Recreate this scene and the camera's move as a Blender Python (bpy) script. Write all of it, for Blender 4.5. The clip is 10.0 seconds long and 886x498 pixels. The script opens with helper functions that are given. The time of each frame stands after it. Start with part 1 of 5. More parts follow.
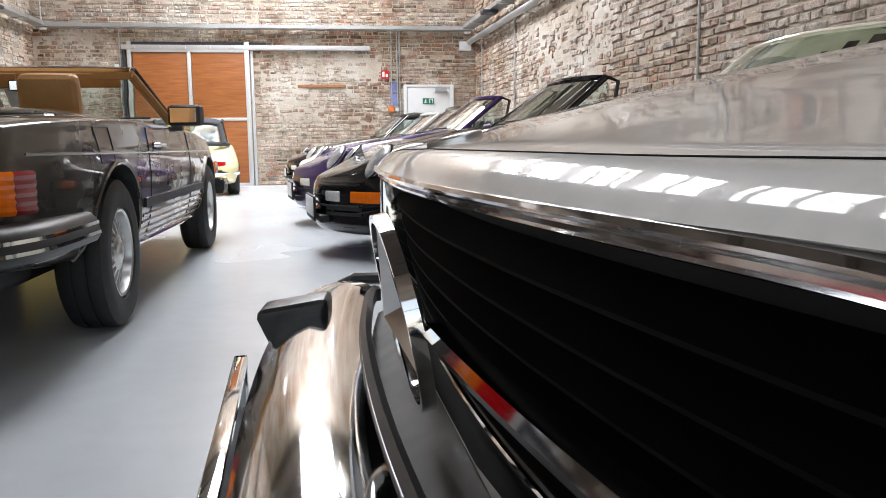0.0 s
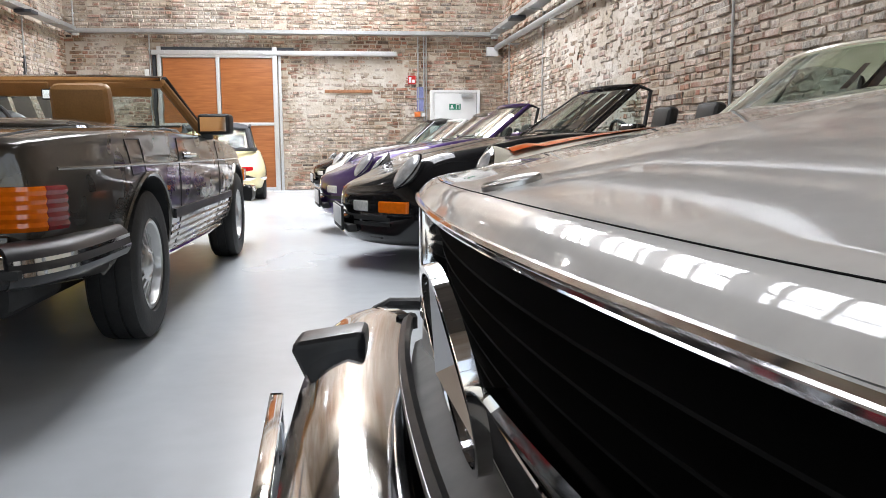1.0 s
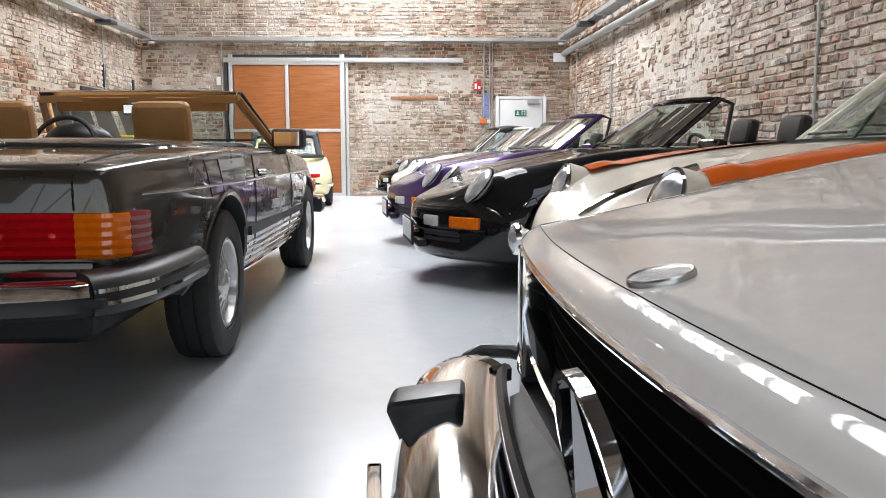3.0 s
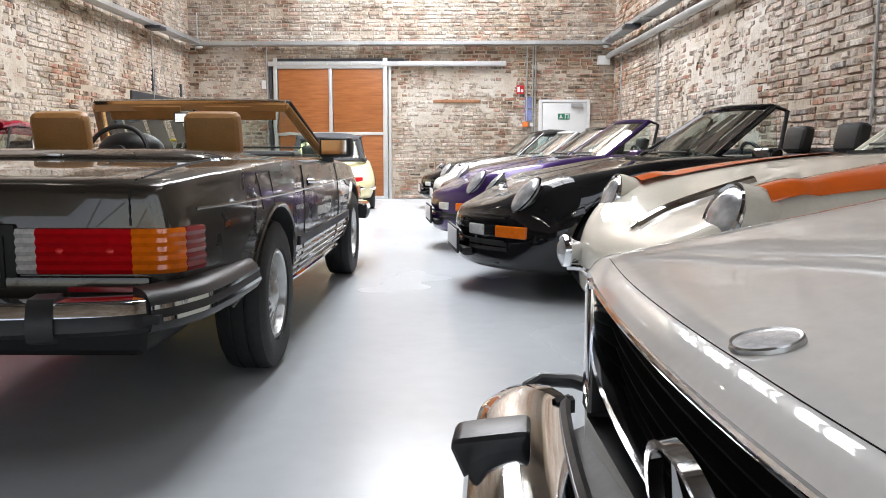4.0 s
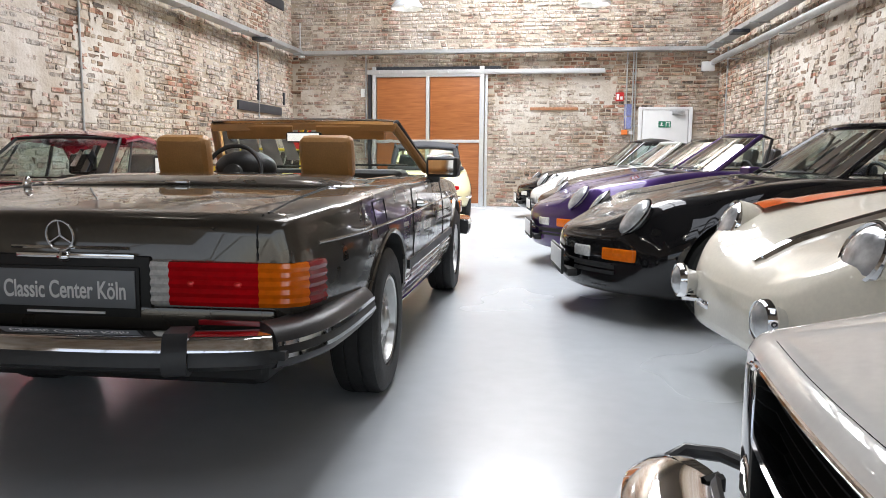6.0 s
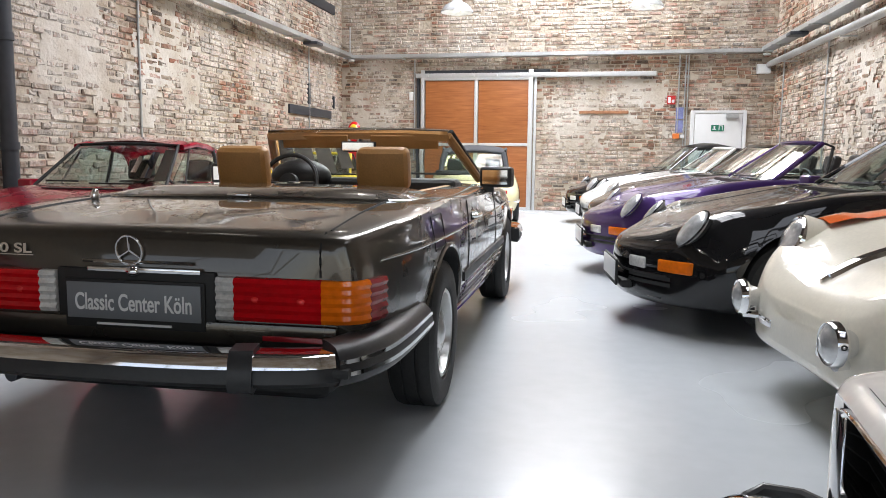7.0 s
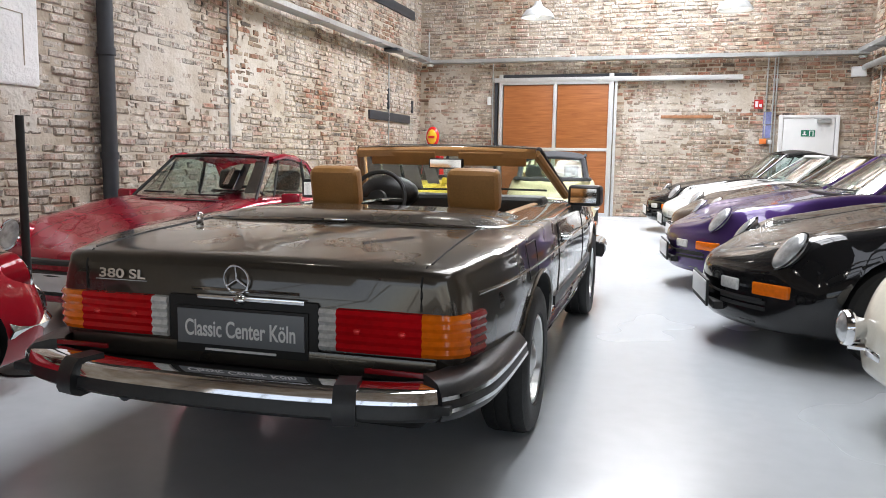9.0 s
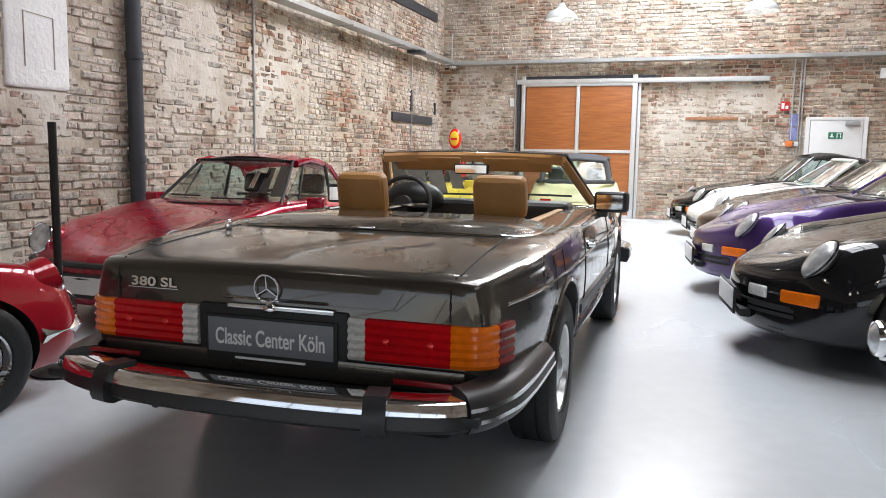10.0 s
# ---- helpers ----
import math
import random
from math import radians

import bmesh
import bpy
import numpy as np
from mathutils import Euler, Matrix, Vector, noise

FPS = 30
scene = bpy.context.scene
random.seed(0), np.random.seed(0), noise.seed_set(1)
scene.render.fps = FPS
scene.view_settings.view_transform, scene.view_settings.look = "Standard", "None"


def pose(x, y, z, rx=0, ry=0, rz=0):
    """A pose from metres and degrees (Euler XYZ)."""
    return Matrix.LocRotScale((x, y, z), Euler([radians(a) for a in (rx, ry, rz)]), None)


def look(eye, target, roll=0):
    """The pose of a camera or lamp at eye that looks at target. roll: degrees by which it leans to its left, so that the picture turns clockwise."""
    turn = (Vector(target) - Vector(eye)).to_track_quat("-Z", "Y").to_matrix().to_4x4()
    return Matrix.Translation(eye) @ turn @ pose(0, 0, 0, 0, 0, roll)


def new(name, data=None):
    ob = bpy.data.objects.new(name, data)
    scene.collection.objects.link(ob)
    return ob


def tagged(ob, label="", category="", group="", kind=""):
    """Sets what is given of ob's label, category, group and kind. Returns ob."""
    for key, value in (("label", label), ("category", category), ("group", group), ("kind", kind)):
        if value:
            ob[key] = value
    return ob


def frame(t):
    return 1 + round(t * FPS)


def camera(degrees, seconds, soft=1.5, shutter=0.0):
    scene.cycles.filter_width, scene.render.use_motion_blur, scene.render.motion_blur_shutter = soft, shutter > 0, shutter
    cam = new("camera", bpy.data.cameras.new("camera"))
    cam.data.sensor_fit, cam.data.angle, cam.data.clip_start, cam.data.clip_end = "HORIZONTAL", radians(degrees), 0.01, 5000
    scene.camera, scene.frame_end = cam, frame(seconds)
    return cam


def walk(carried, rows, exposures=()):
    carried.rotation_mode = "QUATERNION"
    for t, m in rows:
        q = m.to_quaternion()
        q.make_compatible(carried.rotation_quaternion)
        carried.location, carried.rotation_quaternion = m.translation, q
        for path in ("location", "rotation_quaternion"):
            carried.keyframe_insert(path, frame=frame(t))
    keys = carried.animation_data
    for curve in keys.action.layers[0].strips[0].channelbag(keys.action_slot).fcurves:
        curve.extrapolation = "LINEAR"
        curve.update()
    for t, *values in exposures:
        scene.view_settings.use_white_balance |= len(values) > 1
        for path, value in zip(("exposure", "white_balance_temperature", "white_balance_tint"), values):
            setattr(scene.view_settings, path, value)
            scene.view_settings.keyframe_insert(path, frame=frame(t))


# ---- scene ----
cam = camera(60.0, 10.0, 0.9)
PATH = [
    (0, (1.742, -16.188, 0.753), (2.004, -14.223, 0.488), -0.6),
    (0.5, (1.73, -16.149, 0.767), (1.966, -14.18, 0.508), -0.5),
    (1, (1.719, -16.129, 0.792), (1.92, -14.155, 0.537), -0.3),
    (1.5, (1.703, -16.113, 0.812), (1.869, -14.136, 0.56), -0.2),
    (2, (1.69, -16.081, 0.831), (1.816, -14.101, 0.583), -0.2),
    (2.5, (1.676, -16.06, 0.848), (1.764, -14.077, 0.6), -0.1),
    (4, (1.615, -16.008, 0.912), (1.558, -14.024, 0.668), 0.1),
    (4.5, (1.593, -15.996, 0.938), (1.48, -14.014, 0.695), 0.2),
    (5, (1.566, -15.982, 0.964), (1.394, -14.004, 0.724), 0.2),
    (5.5, (1.541, -15.975, 0.99), (1.313, -14.003, 0.751), 0.3),
    (7, (1.458, -15.966, 1.073), (1.057, -14.021, 0.835), 0.6),
    (7.5, (1.434, -15.964, 1.098), (0.987, -14.029, 0.86), 0.7),
    (8, (1.411, -15.968, 1.127), (0.916, -14.044, 0.889), 0.7),
    (8.5, (1.386, -15.97, 1.154), (0.848, -14.059, 0.914), 0.8),
    (9, (1.366, -15.978, 1.183), (0.785, -14.08, 0.941), 0.8),
    (9.5, (1.35, -15.982, 1.203), (0.742, -14.092, 0.96), 0.9),
    (10, (1.339, -15.985, 1.218), (0.707, -14.103, 0.975), 0.9),
]
walk(cam, [(t, look(eye, target, roll)) for t, eye, target, roll in PATH])

# ---- world and large lights ----
world = bpy.data.worlds.new("hall_world")
scene.world = world
world.use_nodes = True
wn = world.node_tree
sky = wn.nodes.new("ShaderNodeTexSky")
sky.sky_type = "NISHITA"
sky.sun_disc = False
sky.sun_elevation = radians(40)
sky.sun_rotation = radians(120)
wn.links.new(sky.outputs[0], wn.nodes["Background"].inputs[0])
wn.nodes["Background"].inputs[1].default_value = 0.12


def area_light(name, x, y, z, sx, sy, watts, tint, rx=0, rz=0):
    data = bpy.data.lights.new(name, "AREA")
    data.shape, data.size, data.size_y, data.energy, data.color = "RECTANGLE", sx, sy, watts, tint
    ob = new(name, data)
    ob.matrix_world = pose(x, y, z, rx, 0, rz)
    return ob


ROOF_Z = 6.4
# daylight through three roof lights over the aisle; the fourth is an added fill light
SKY_W, SKY_L = 2.3, 4.1
SKYLIGHTS_AND_FILL = ((0.8, -2.2), (0.8, -6.4), (0.8, -10.6), (3.3, -16.6))
for (sxc, syc), watts in zip(SKYLIGHTS_AND_FILL, (950, 585, 335, 55)):
    area_light("skylight_and_fill", sxc, syc, ROOF_Z + 0.12, SKY_W, SKY_L, watts, (0.942, 0.955, 1.0))

# unseen soft fill behind the camera, added to brighten the roadster's tail
FILL_OPENING = (-3.6, 4.8, 0.3, 2.7)
area_light("front_fill_light", 0.6, -20.05, 1.5, 8.3, 2.3, 40, (0.96, 0.965, 1.0), 90)


# ---- materials ----
def node_mat(name):
    m = bpy.data.materials.new(name)
    m.use_nodes = True
    nt = m.node_tree
    return m, nt, nt.nodes["Principled BSDF"]


def simple(name, col, rough=0.5, metal=0.0, coat=0.0, grain=0.0, scale=30.0, bump=0.0, spec=0.5, wear=0.08):
    """A surface with colour variation at two scales, varying roughness and fine relief."""
    m, nt, b = node_mat(name)
    b.inputs["Metallic"].default_value = metal
    b.inputs["Coat Weight"].default_value = coat
    b.inputs["Coat Roughness"].default_value = 0.03
    b.inputs["Specular IOR Level"].default_value = spec
    tc = nt.nodes.new("ShaderNodeTexCoord")
    n1 = nt.nodes.new("ShaderNodeTexNoise")
    n1.inputs["Scale"].default_value = scale
    n1.inputs["Detail"].default_value = 6
    n2 = nt.nodes.new("ShaderNodeTexNoise")
    n2.inputs["Scale"].default_value = scale * 0.08
    nt.links.new(tc.outputs["Object"], n1.inputs["Vector"])
    nt.links.new(tc.outputs["Object"], n2.inputs["Vector"])
    mul = nt.nodes.new("ShaderNodeMath")
    mul.operation = "ADD"
    nt.links.new(n1.outputs["Fac"], mul.inputs[0])
    nt.links.new(n2.outputs["Fac"], mul.inputs[1])
    ramp = nt.nodes.new("ShaderNodeMapRange")
    ramp.inputs["From Min"].default_value = 0.7
    ramp.inputs["From Max"].default_value = 1.3
    ramp.inputs["To Min"].default_value = 1 - grain
    ramp.inputs["To Max"].default_value = 1 + grain
    nt.links.new(mul.outputs[0], ramp.inputs["Value"])
    mix = nt.nodes.new("ShaderNodeVectorMath")
    mix.operation = "SCALE"
    mix.inputs[0].default_value = col
    nt.links.new(ramp.outputs[0], mix.inputs["Scale"])
    nt.links.new(mix.outputs[0], b.inputs["Base Color"])
    rr = nt.nodes.new("ShaderNodeMapRange")
    rr.inputs["From Min"].default_value = 0.3
    rr.inputs["From Max"].default_value = 0.7
    rr.inputs["To Min"].default_value = max(0.0, rough * (1 - wear))
    rr.inputs["To Max"].default_value = min(1.0, rough * (1 + wear * 2))
    nt.links.new(n2.outputs["Fac"], rr.inputs["Value"])
    nt.links.new(rr.outputs[0], b.inputs["Roughness"])
    if bump:
        bp = nt.nodes.new("ShaderNodeBump")
        bp.inputs["Strength"].default_value = bump
        bp.inputs["Distance"].default_value = 0.01
        nt.links.new(n1.outputs["Fac"], bp.inputs["Height"])
        nt.links.new(bp.outputs[0], b.inputs["Normal"])
    return m


def paint(name, col, metal=0.0, rough=0.35):
    """Car paint: flake or solid base under a clear coat, with faint orange peel and dust."""
    m = simple(name, col, rough, metal, 1.0, 0.05, 60, 0.0, 0.05)
    nt = m.node_tree
    tc = nt.nodes.new("ShaderNodeTexCoord")
    n = nt.nodes.new("ShaderNodeTexNoise")
    n.inputs["Scale"].default_value = 2.2
    nt.links.new(tc.outputs["Object"], n.inputs["Vector"])
    bp = nt.nodes.new("ShaderNodeBump")
    bp.inputs["Strength"].default_value = 0.02
    bp.inputs["Distance"].default_value = 0.02
    nt.links.new(n.outputs["Fac"], bp.inputs["Height"])
    nt.links.new(bp.outputs[0], nt.nodes["Principled BSDF"].inputs["Coat Normal"])
    nt.nodes["Principled BSDF"].inputs["Coat IOR"].default_value = 1.55
    return m


def clear(name, col=(1, 1, 1), rough=0.0, ior=1.45):
    m, nt, b = node_mat(name)
    b.inputs["Base Color"].default_value = (*col, 1)
    b.inputs["Transmission Weight"].default_value = 1.0
    b.inputs["Roughness"].default_value = rough
    b.inputs["IOR"].default_value = ior
    return m


def glowing(name, col, strength):
    m, nt, b = node_mat(name)
    b.inputs["Base Color"].default_value = (*col, 1)
    b.inputs["Emission Color"].default_value = (*col, 1)
    b.inputs["Emission Strength"].default_value = strength
    return m


M_CHROME = simple("chrome", (0.82, 0.82, 0.83), 0.06, 1.0, 0, 0.03, 20)
M_ALU = simple("aluminium_wheel", (0.62, 0.62, 0.61), 0.3, 1.0, 0, 0.08, 40)
M_GALV = simple("galvanised_steel", (0.55, 0.57, 0.58), 0.42, 0.85, 0, 0.12, 25, 0.03)
M_ALUPROF = simple("aluminium_profile", (0.66, 0.67, 0.68), 0.45, 0.6, 0, 0.06, 25, 0.02)
M_RUBBER = simple("tyre_rubber", (0.018, 0.018, 0.018), 0.62, 0, 0, 0.25, 60, 0.15)
M_TRIMBLACK = simple("black_rubber_trim", (0.02, 0.02, 0.021), 0.38, 0, 0, 0.2, 50, 0.06)
M_BLACK = simple("matt_black", (0.012, 0.012, 0.012), 0.6, 0, 0, 0.2, 40, 0.05)
M_DARKSTEEL = simple("dark_painted_steel", (0.05, 0.055, 0.065), 0.45, 0.2, 0, 0.15, 12, 0.05)
M_LEATHER = simple("tan_leather", (0.42, 0.21, 0.065), 0.42, 0, 0, 0.12, 120, 0.12)
M_BLACKLEATHER = simple("black_leather", (0.02, 0.02, 0.02), 0.4, 0, 0, 0.2, 120, 0.12)
M_CLOTH = simple("grey_soft_top_cloth", (0.06, 0.062, 0.068), 0.9, 0, 0, 0.15, 300, 0.2)
M_GLASS = clear("car_glass", (0.68, 0.78, 0.75))
M_LENS = clear("clear_lens", (0.97, 0.97, 0.97), 0.08)
M_REDLENS = simple("red_lens", (0.56, 0.005, 0.010), 0.10, 0, 0.5, 0.15, 40, 0.03)
# brighter red for the glints painted on the tail lenses
M_HOTSPOT = simple("bright_red_hot_spot", (0.9, 0.03, 0.03), 0.15, 0.3, 0.6, 0.1, 60)
M_DARKREDLENS = simple("dark_red_lens", (0.24, 0.005, 0.010), 0.22, 0, 0.2, 0.15, 40)
M_AMBER = simple("amber_lens", (0.82, 0.17, 0.005), 0.10, 0, 0.5, 0.15, 40, 0.03)
M_WHITELENS = simple("white_lens", (0.72, 0.71, 0.69), 0.1, 0.2, 0.6, 0.25, 60, 0.08)
M_REFLECTOR = simple("lamp_reflector", (0.75, 0.76, 0.78), 0.12, 1.0, 0, 0.1, 15)
M_FLUSHLAMP = simple("lamp_under_clear_lens", (0.60, 0.61, 0.62), 0.2, 0.4, 1.0, 0.5, 18)
M_BADGE = simple("silver_badge_enamel", (0.85, 0.86, 0.88), 0.25, 0.3, 0.5, 0.35, 160)
# near-black with low specular, for the grille slats and the bonnet gap line
M_DARKSLAT = simple("near_black_matt", (0.004, 0.004, 0.004), 0.8, 0.0, 0, 0.2, 20, 0.0, 0.15)
M_SL = paint("dark_bronze_metallic", (0.076, 0.067, 0.056), 0.65, 0.28)
M_SILVER = paint("light_beige_grey_paint", (0.79, 0.775, 0.74), 0.0, 0.3)
M_CREAM = paint("ivory_paint", (0.82, 0.77, 0.65), 0.0, 0.3)
M_ORANGE = paint("orange_stripe_paint", (0.72, 0.13, 0.015), 0.0, 0.3)
M_PBLACK = paint("black_paint", (0.008, 0.008, 0.009), 0.0, 0.3)
M_PURPLE = paint("purple_metallic", (0.055, 0.027, 0.12), 0.5, 0.3)
M_BROWN = paint("dark_brown_metallic", (0.05, 0.032, 0.022), 0.5, 0.32)
M_WHITE = paint("white_paint", (0.78, 0.78, 0.77), 0.0, 0.3)
M_RED = paint("dark_red_metallic", (0.36, 0.006, 0.028), 0.35, 0.26)
M_RED2 = paint("red_paint", (0.33, 0.008, 0.018), 0.1, 0.3)
M_YELLOW = paint("yellow_paint", (0.82, 0.60, 0.06), 0.0, 0.3)
M_PALEYELLOW = paint("pale_yellow_paint", (0.84, 0.75, 0.44), 0.0, 0.3)
M_PLATEGREY = simple("grey_plate", (0.17, 0.18, 0.195), 0.4, 0, 0, 0.04, 20)
M_PLATEWHITE = simple("white_print", (0.78, 0.78, 0.78), 0.5, 0, 0, 0.04, 20)
M_WHITEDOOR = simple("white_steel_door", (0.74, 0.75, 0.75), 0.4, 0, 0, 0.03, 8, 0.02)
M_GREENSIGN = simple("green_sign", (0.02, 0.20, 0.12), 0.4)
M_REDSIGN = simple("red_sign", (0.55, 0.02, 0.02), 0.4)
M_BLUEPURP = simple("blue_poster", (0.16, 0.18, 0.36), 0.5, 0, 0, 0.5, 25)
M_ORANGEBOX = simple("orange_plastic", (0.75, 0.2, 0.04), 0.45)
M_SHELLRED = simple("red_globe", (0.7, 0.02, 0.02), 0.25, 0, 0.4)
M_SHELLYEL = simple("yellow_globe", (0.85, 0.55, 0.03), 0.25, 0, 0.4)


# ---- mesh helpers: geometry is a pair of vertex and face lists ----
def join(*geos):
    V, F = [], []
    for v, f in geos:
        k = len(V)
        V += [tuple(p) for p in v]
        F += [tuple(i + k for i in q) for q in f]
    return V, F


def moved(geo, m):
    return [tuple(m @ Vector(p)) for p in geo[0]], geo[1]


def box(x0, x1, y0, y1, z0, z1, bevel=0.0, seg=2):
    bm = bmesh.new()
    bmesh.ops.create_cube(bm, size=1)
    for v in bm.verts:
        v.co = Vector(((x0 + x1) / 2 + v.co.x * (x1 - x0), (y0 + y1) / 2 + v.co.y * (y1 - y0), (z0 + z1) / 2 + v.co.z * (z1 - z0)))
    if bevel:
        bmesh.ops.bevel(bm, geom=bm.edges[:], offset=bevel, segments=seg, affect="EDGES", profile=0.6)
    bm.verts.index_update()
    out = [tuple(v.co) for v in bm.verts], [tuple(v.index for v in f.verts) for f in bm.faces]
    bm.free()
    return out


def spline(pts, n):
    """Catmull-Rom through pts, n steps a span."""
    P = [Vector(p) for p in pts]
    P = [P[0] * 2 - P[1]] + P + [P[-1] * 2 - P[-2]]
    out = []
    for i in range(1, len(P) - 2):
        a, b, c, d = P[i - 1:i + 3]
        for k in range(n):
            t = k / n
            out.append(0.5 * (2 * b + (c - a) * t + (2 * a - 5 * b + 4 * c - d) * t * t + (3 * b - a - 3 * c + d) * t ** 3))
    out.append(P[-2])
    return out


def sweep(path, profile, up=(0, 0, 1), closed=False, caps=True):
    """Sweeps a closed profile of (sideways, upwards) along a path."""
    P = [Vector(p) for p in path]
    n, k = len(P), len(profile)
    up = Vector(up)
    V, F = [], []
    for i, p in enumerate(P):
        a = P[(i - 1) % n] if closed or i else p
        b = P[(i + 1) % n] if closed or i < n - 1 else p
        t = (b - a).normalized()
        s = t.cross(up)
        s = s.normalized() if s.length > 1e-6 else Vector((1, 0, 0))
        u = s.cross(t).normalized()
        V += [tuple(p + s * q[0] + u * q[1]) for q in profile]
    for i in range(n if closed else n - 1):
        j = (i + 1) % n
        for c in range(k):
            d = (c + 1) % k
            F.append((i * k + c, i * k + d, j * k + d, j * k + c))
    if caps and not closed:
        F.append(tuple(range(k - 1, -1, -1)))
        F.append(tuple((n - 1) * k + c for c in range(k)))
    return V, F


def ring(r, k=8, rz=None):
    rz = r if rz is None else rz
    return [(r * math.cos(2 * math.pi * i / k), rz * math.sin(2 * math.pi * i / k)) for i in range(k)]


def tube(path, r, k=8, up=(0, 0, 1), closed=False, rz=None):
    return sweep(path, ring(r, k, rz), up, closed)


def lathe(profile, k=32, axis="z"):
    """Turns (radius, height) round the axis."""
    V, F = [], []
    n = len(profile)
    for i in range(k):
        a = 2 * math.pi * i / k
        c, s = math.cos(a), math.sin(a)
        for r, h in profile:
            V.append({"z": (r * c, r * s, h), "x": (h, r * c, r * s), "y": (r * s, h, r * c)}[axis])
    for i in range(k):
        j = (i + 1) % k
        for q in range(n - 1):
            F.append((i * n + q, j * n + q, j * n + q + 1, i * n + q + 1))
    return V, F


def grid(a, b, c, d, nu=8, nv=8, bulge=(0, 0, 0), thick=0.006):
    """A curved pane with corners a b c d (in order round it) that bulges, with thickness."""
    a, b, c, d, g = (Vector(p) for p in (a, b, c, d, bulge))
    nrm = (b - a).cross(d - a).normalized() * thick
    V, F = [], []
    for layer in (0, 1):
        for i in range(nu + 1):
            for j in range(nv + 1):
                u, v = i / nu, j / nv
                p = a.lerp(b, u).lerp(d.lerp(c, u), v) + g * (1 - (2 * u - 1) ** 2) * (0.35 + 0.65 * (1 - (2 * v - 1) ** 2))
                V.append(tuple(p - nrm * layer))
    m, s = (nu + 1) * (nv + 1), nv + 1
    for i in range(nu):
        for j in range(nv):
            q = (i * s + j, (i + 1) * s + j, (i + 1) * s + j + 1, i * s + j + 1)
            F.append(q)
            F.append(tuple(m + x for x in reversed(q)))
    edge = [i * s for i in range(nu + 1)] + [nu * s + j for j in range(1, s)] + [i * s + nv for i in range(nu - 1, -1, -1)] + list(range(nv - 1, 0, -1))
    for i, e in enumerate(edge):
        f = edge[(i + 1) % len(edge)]
        F.append((f, e, m + e, m + f))
    return V, F


def ellipsoid(cx, cy, cz, rx, ry, rz, k=20, n=12, lo=-1.0, hi=1.0):
    prof = []
    for i in range(n + 1):
        a = math.pi / 2 * (lo + (hi - lo) * i / n)
        prof.append((max(0.0005, math.cos(a)), math.sin(a)))
    V, F = lathe(prof, k)
    return [(cx + x * rx, cy + y * ry, cz + z * rz) for x, y, z in V], F


def mesh_of(name, geo, mat, sharp=35, extra=()):
    me = bpy.data.meshes.new(name)
    me.from_pydata(geo[0], [], geo[1])
    for m in (mat, *extra):
        me.materials.append(m)
    me.shade_smooth()
    me.set_sharp_from_angle(angle=radians(sharp))
    me.update()
    return me


def part(name, geo, mat, parent=None, label="", sharp=35):
    ob = new(name, mesh_of(name, geo, mat, sharp))
    ob.parent = parent
    if label:
        tagged(ob, label)
    return ob


def empty(name, label, category, group="", kind=""):
    ob = new(name)
    ob.empty_display_size = 0.2
    return tagged(ob, label, category, group, kind)


def structure(name, geo, mat, label, category, sharp=35):
    return tagged(part(name, geo, mat, None, "", sharp), label, category, "", "structure")


# ---- car building ----
def profile_of(w, zb, zm, xs, zs, zt, n=4):
    pts = [(0, zb), (0.8 * w, zb), (0.955 * w, zb + 0.28 * (zm - zb)), (w, zm), (0.35 * w + 0.65 * max(xs, 0.0) + 0.03, zm + 0.78 * (zs - zm)),
           (xs, zs), (0.55 * xs, zt + 0.35 * (zs - zt)), (0, zt)]
    half = spline([(x, 0, z) for x, z in pts], n)
    half = [(max(0.0, p.x), p.z) for p in half]
    half[0], half[-1] = (0, half[0][1]), (0, half[-1][1])
    return half + [(-x, z) for x, z in reversed(half[1:-1])]


def loft(stations, steps=5, n=4):
    """A closed body through stations of y, half width, bottom, waist height, shoulder x, shoulder z, middle z."""
    keys = np.array(stations, float)
    cols = []
    for c in range(0, 7, 3):
        block = keys[:, c:c + 3]
        block = np.pad(block, ((0, 0), (0, 3 - block.shape[1])))
        cols.append(np.array([tuple(p) for p in spline(block.tolist(), steps)])[:, :min(3, 7 - c)])
    rows = np.concatenate(cols, 1)
    V, F = [], []
    k = 0
    for r in rows:
        p = profile_of(*r[1:], n)
        k = len(p)
        V += [(x, r[0], z) for x, z in p]
    m = len(rows)
    for i in range(m - 1):
        for c in range(k):
            d = (c + 1) % k
            F.append((i * k + c, i * k + d, (i + 1) * k + d, (i + 1) * k + c))
    F.append(tuple(range(k)))
    F.append(tuple((m - 1) * k + c for c in range(k - 1, -1, -1)))
    return V, F


def cut_out(geo, cutters, mat, inner):
    """The body with the cutters' shapes taken out of it; what they lay open is of the inner material."""
    me = mesh_of("body", geo, mat, 40, (inner,))
    ob = new("body", me)
    made = []
    for g in cutters:
        cm = mesh_of("cutter", g, mat, 40, (inner,))
        for p in cm.polygons:
            p.material_index = 1
        co = new("cutter", cm)
        made.append(co)
        for o in (ob, co):
            bm = bmesh.new()
            bm.from_mesh(o.data)
            bmesh.ops.recalc_face_normals(bm, faces=bm.faces[:])
            bm.to_mesh(o.data)
            bm.free()
        mod = ob.modifiers.new("cut", "BOOLEAN")
        mod.operation, mod.solver, mod.object = "DIFFERENCE", "EXACT", co
    dg = bpy.context.evaluated_depsgraph_get()
    out = bpy.data.meshes.new_from_object(ob.evaluated_get(dg))
    for o in (ob, *made):
        bpy.data.objects.remove(o)
    out.shade_smooth()
    out.set_sharp_from_angle(angle=radians(40))
    return out


